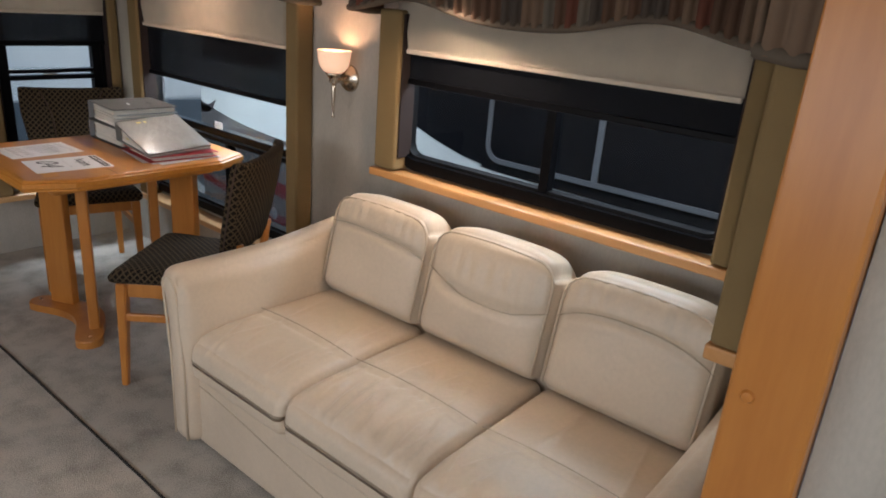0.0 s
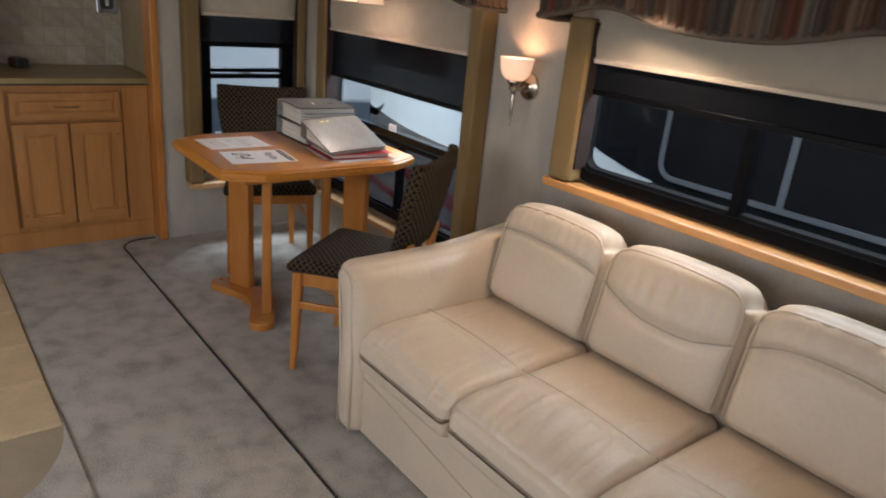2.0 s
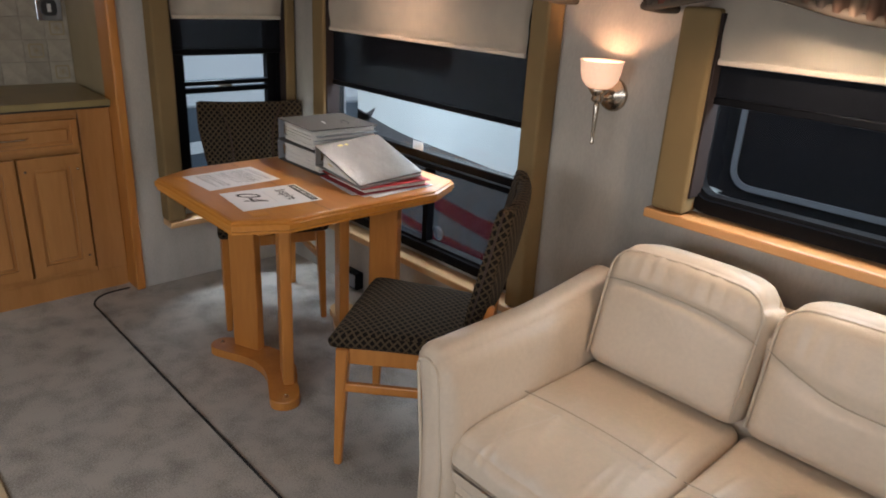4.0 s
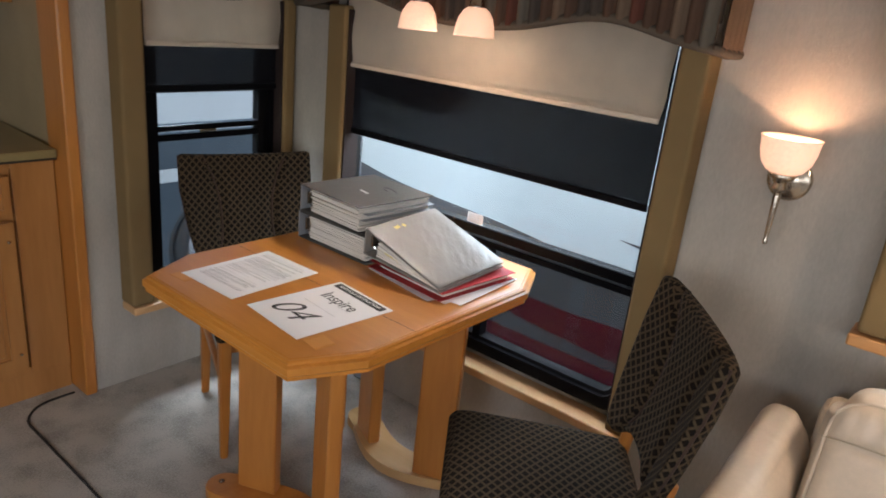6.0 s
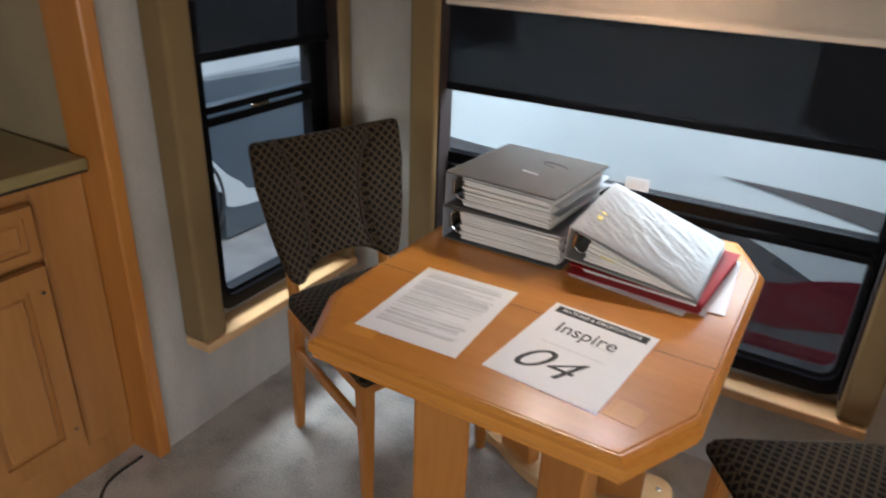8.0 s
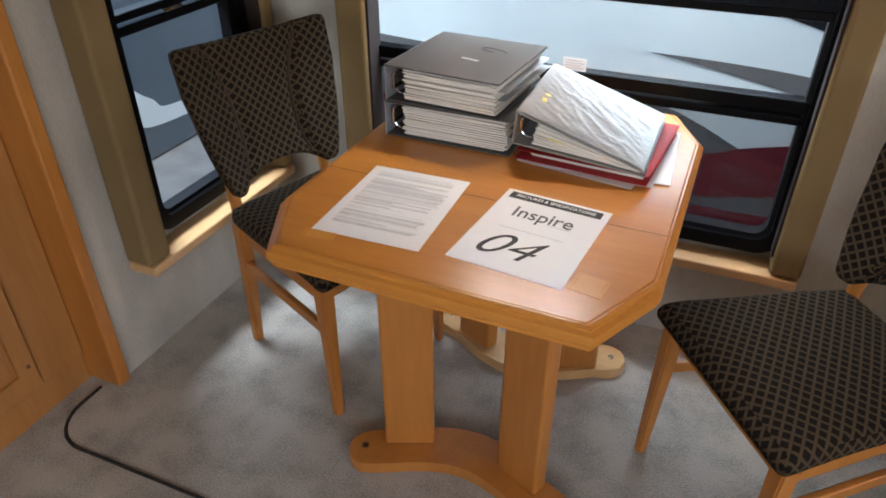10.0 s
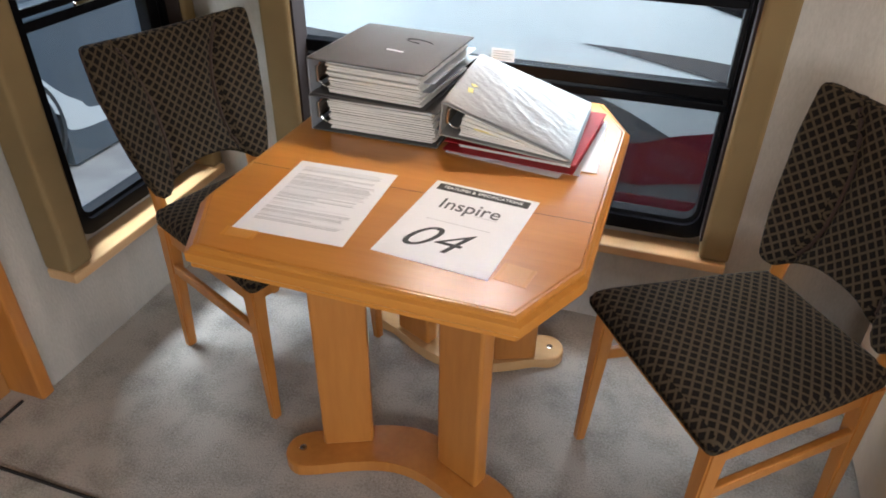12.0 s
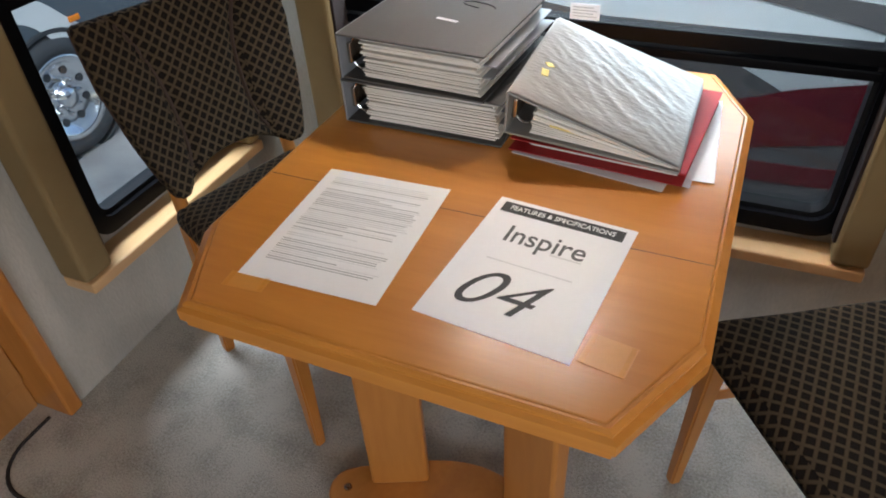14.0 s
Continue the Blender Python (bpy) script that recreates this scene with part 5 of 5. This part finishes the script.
part("dark_band", moved(prism(smooth_line([(-2.74, 0.84), (-2.6, 0.785), (-2.45, 0.74), (-2.2, 0.69), (-1.6, 0.655), (3.3, 0.60)]) + [(3.3, 2.0), (-2.74, 2.0)], 0.0, 0.004), pose(0, NY, 0, 90, 0, 0)), M_RVGLASS, nb, "black painted window band")
coach_window(-2.14, -0.30, 0.725, 1.5, 0.08, (-1.52,))
coach_window(-4.75, -3.9, 0.965, 1.6, 0.06, (-4.4,))
lk = part("lock", moved(lathe([(0.045, 0.0), (0.045, 0.008), (0.034, 0.010), (0.032, 0.004), (0.0, 0.004)], 24), pose(-3.93, NY - 0.008, -0.033, 90)), M_CHROME, nb, "round chrome lock")

for x, z in ((-3.915, 0.985),):
    part("latch", box(x - 0.014, x + 0.014, NY - 0.034, NY - 0.021, z - 0.016, z + 0.016, 0.003), M_WHITEPLASTIC, nb, "small white window latch")

PX, HUB_Y, HUB_Z = -6.5, 3.10, -0.50
pv = thing("parked_vehicle", "silver-white vehicle with chrome wheels parked behind the coach", "vehicle", at=Matrix.Translation(Vector((-2.6, 0.3, 1.4)) * -0.095) @ Matrix.Scale(1.095, 4))
side = [(0.9, -0.86), (2.70, -0.86)] + [(HUB_Y - 0.41 * math.cos(radians(a)), HUB_Z + 0.41 * math.sin(radians(a))) for a in range(-10, 189, 8)] + [(3.50, -0.86), (7.0, -0.86), (7.0, 0.28), (4.2, 0.34), (2.2, 0.42), (0.9, 0.42)]
part("body", moved(prism([(y, z) for y, z in side], 0.0, 1.8), Matrix(((0, 0, -1, PX), (1, 0, 0, 0), (0, 1, 0, 0), (0, 0, 0, 1)))), M_GELSILVER, pv)
part("cab", box(PX - 1.75, PX - 0.10, 1.0, 6.2, 0.30, 1.25, 0.08, 3), M_GEL, pv)
part("wheel_arch", moved(shell([(0.405, -0.5), (0.405, 0.006), (0.415, 0.010), (0.425, 0.004)], 0.012, 40), pose(PX, HUB_Y, HUB_Z, 0, 90, 0)), M_TYRE, pv)
part("white_stripe", moved(prism(smooth_line([(2.2, 0.03), (2.92, 0.03), (3.20, -0.20), (3.50, -0.48), (3.90, -0.66), (7.0, -0.69)]) + smooth_line([(7.0, -0.58), (4.15, -0.56), (3.66, -0.42), (3.32, -0.08), (3.02, 0.13), (2.2, 0.13)]), 0.0, 0.006), Matrix(((0, 0, 1, PX), (1, 0, 0, 0), (0, 1, 0, 0), (0, 0, 0, 1)))), M_GEL, pv, "white painted stripe")
part("side_marker", box(PX + 0.003, PX + 0.022, 3.30, 3.38, -0.10, -0.065, 0.006), M_AMBER, pv, "amber side marker")
wh = part("wheel", moved(lathe([(0.25, -0.12), (0.34, -0.12), (0.37, -0.08), (0.38, 0.06), (0.35, 0.105), (0.29, 0.115), (0.265, 0.09)], 40, False), pose(PX - 0.08, HUB_Y, HUB_Z, 0, 90, 0)), M_TYRE, pv, smooth=True)
part("rim", moved(lathe([(0.0, 0.10), (0.055, 0.10), (0.065, 0.06), (0.09, 0.03), (0.19, 0.045), (0.225, 0.085), (0.265, 0.105), (0.27, 0.09)], 40, False), pose(PX - 0.08, HUB_Y, HUB_Z, 0, 90, 0)), M_ALLOY, wh, "polished chrome rim", smooth=True)
for k in range(8):
    an = 2 * math.pi * k / 8
    part("lug_nut", moved(lathe([(0.016, 0.0), (0.015, 0.03), (0.0, 0.034)], 8), pose(PX - 0.08 + 0.035, HUB_Y + 0.115 * math.cos(an), HUB_Z + 0.115 * math.sin(an), 0, 90, 0)), M_CHROME, wh)
    # flat dark disc on the rim in place of a hole's shaded inside
    part("hand_hole_disc", moved(lathe([(0.0, 0.002), (0.026, 0.0)], 14), pose(PX - 0.08 + 0.046, HUB_Y + 0.165 * math.cos(an + 0.39), HUB_Z + 0.165 * math.sin(an + 0.39), 0, 90, 0)), M_TYRE, wh)


# ---------------------------------------------------------------- tiles last
def tile_mesh(w, d, h):
    me = bpy.data.meshes.new("tile")
    bm = box(-w / 2, w / 2, -d / 2, d / 2, 0, h, 0.0025, 1)
    bmesh.ops.recalc_face_normals(bm, faces=bm.faces[:])
    bm.to_mesh(me)
    bm.free()
    return me


def tint_by_object(m, amount):
    n, l = m.node_tree.nodes, m.node_tree.links
    b = n["Principled BSDF"]
    src = b.inputs["Base Color"].links[0].from_socket
    info, hsv, mp = n.new("ShaderNodeObjectInfo"), n.new("ShaderNodeHueSaturation"), n.new("ShaderNodeMapRange")
    mp.inputs["To Min"].default_value, mp.inputs["To Max"].default_value = 1 - amount, 1 + amount
    l.new(info.outputs["Random"], mp.inputs[0])
    l.new(mp.outputs[0], hsv.inputs["Value"])
    l.new(src, hsv.inputs["Color"])
    l.new(hsv.outputs[0], b.inputs["Base Color"])


tint_by_object(M_TILE, 0.08)
tint_by_object(M_SPLASH, 0.12)
TY = 0.21
bed = tagged(part("tile_walkway", box(-5.40, -2.0, BACK_Y, TY, 0.0, 0.0035), M_GROUT), "beige ceramic tile walkway with sandy grout", "tile floor", kind="structure")
S = 0.325
me = tile_mesh(S - 0.006, S - 0.006, 0.0085)
me.materials.append(M_TILE)
for j in range(5):
    for i in range(11):
        ob = new("tile", me)
        ob.parent = bed
        ob.matrix_basis = pose(-2.455 - S * (i - 0.5) + (S / 2 if j % 2 else 0) - S, TY - S * (j + 0.5) - 0.002, 0.002)
bend = [(-2.56, TY), (-2.446, 0.207), (-2.36, 0.19), (-2.296, 0.167), (-2.22, 0.13), (-2.166, 0.09), (-2.12, 0.03), (-2.09, -0.06), (-2.08, -0.2), (-2.08, BACK_Y)]
tagged(part("carpet_front", prism([(FRONT_X, BACK_Y), (FRONT_X, TY)] + bend, 0.0005, 0.0115, 0.004, 2), M_CARPET), "beige mottled carpet with a curved edge against the tiles", "carpet", kind="structure")
splash = tagged(part("backsplash", box(-4.695, -4.6925, 0.31, 1.038, 0.906, 1.339), M_SPLASH), "backsplash of pale embossed tiles", "backsplash", kind="structure")
me = bpy.data.meshes.new("tile")
bm = box(0.0, 0.004, -0.0495, 0.0495, -0.0495, 0.0495, 0.0015, 1)
bmesh.ops.recalc_face_normals(bm, faces=bm.faces[:])
bm.to_mesh(me)
bm.free()
me.materials.append(M_SPLASH)
for j in range(4):
    for i in range(7):
        ob = new("tile", me)
        ob.parent = splash
        ob.matrix_basis = pose(-4.6935, 0.985 - 0.102 * i, 0.959 + 0.102 * j)
me = bpy.data.meshes.new("embossed_motif")
bm = ring(round_rect(-0.032, 0.032, -0.032, 0.032, 0.008, 3), round_rect(-0.026, 0.026, -0.026, 0.026, 0.005, 3), 0.0, 0.0022)
for q in (0, 45, 90, 135):
    tube([(0.018 * math.cos(radians(q)), 0.001, 0.018 * math.sin(radians(q))), (-0.018 * math.cos(radians(q)), 0.001, -0.018 * math.sin(radians(q)))], 0.0016, 5, bm)
bmesh.ops.recalc_face_normals(bm, faces=bm.faces[:])
bm.to_mesh(me)
bm.free()
me.materials.append(M_SPLASH_SIDE)
for i, j in ((0, 0), (1, 1), (0, 2), (3, 0), (4, 2), (5, 1)):
    ob = new("embossed_motif", me)
    ob.parent = splash
    ob.matrix_basis = pose(-4.6892, 0.985 - 0.102 * i, 0.959 + 0.102 * j, 0, 0, -90)
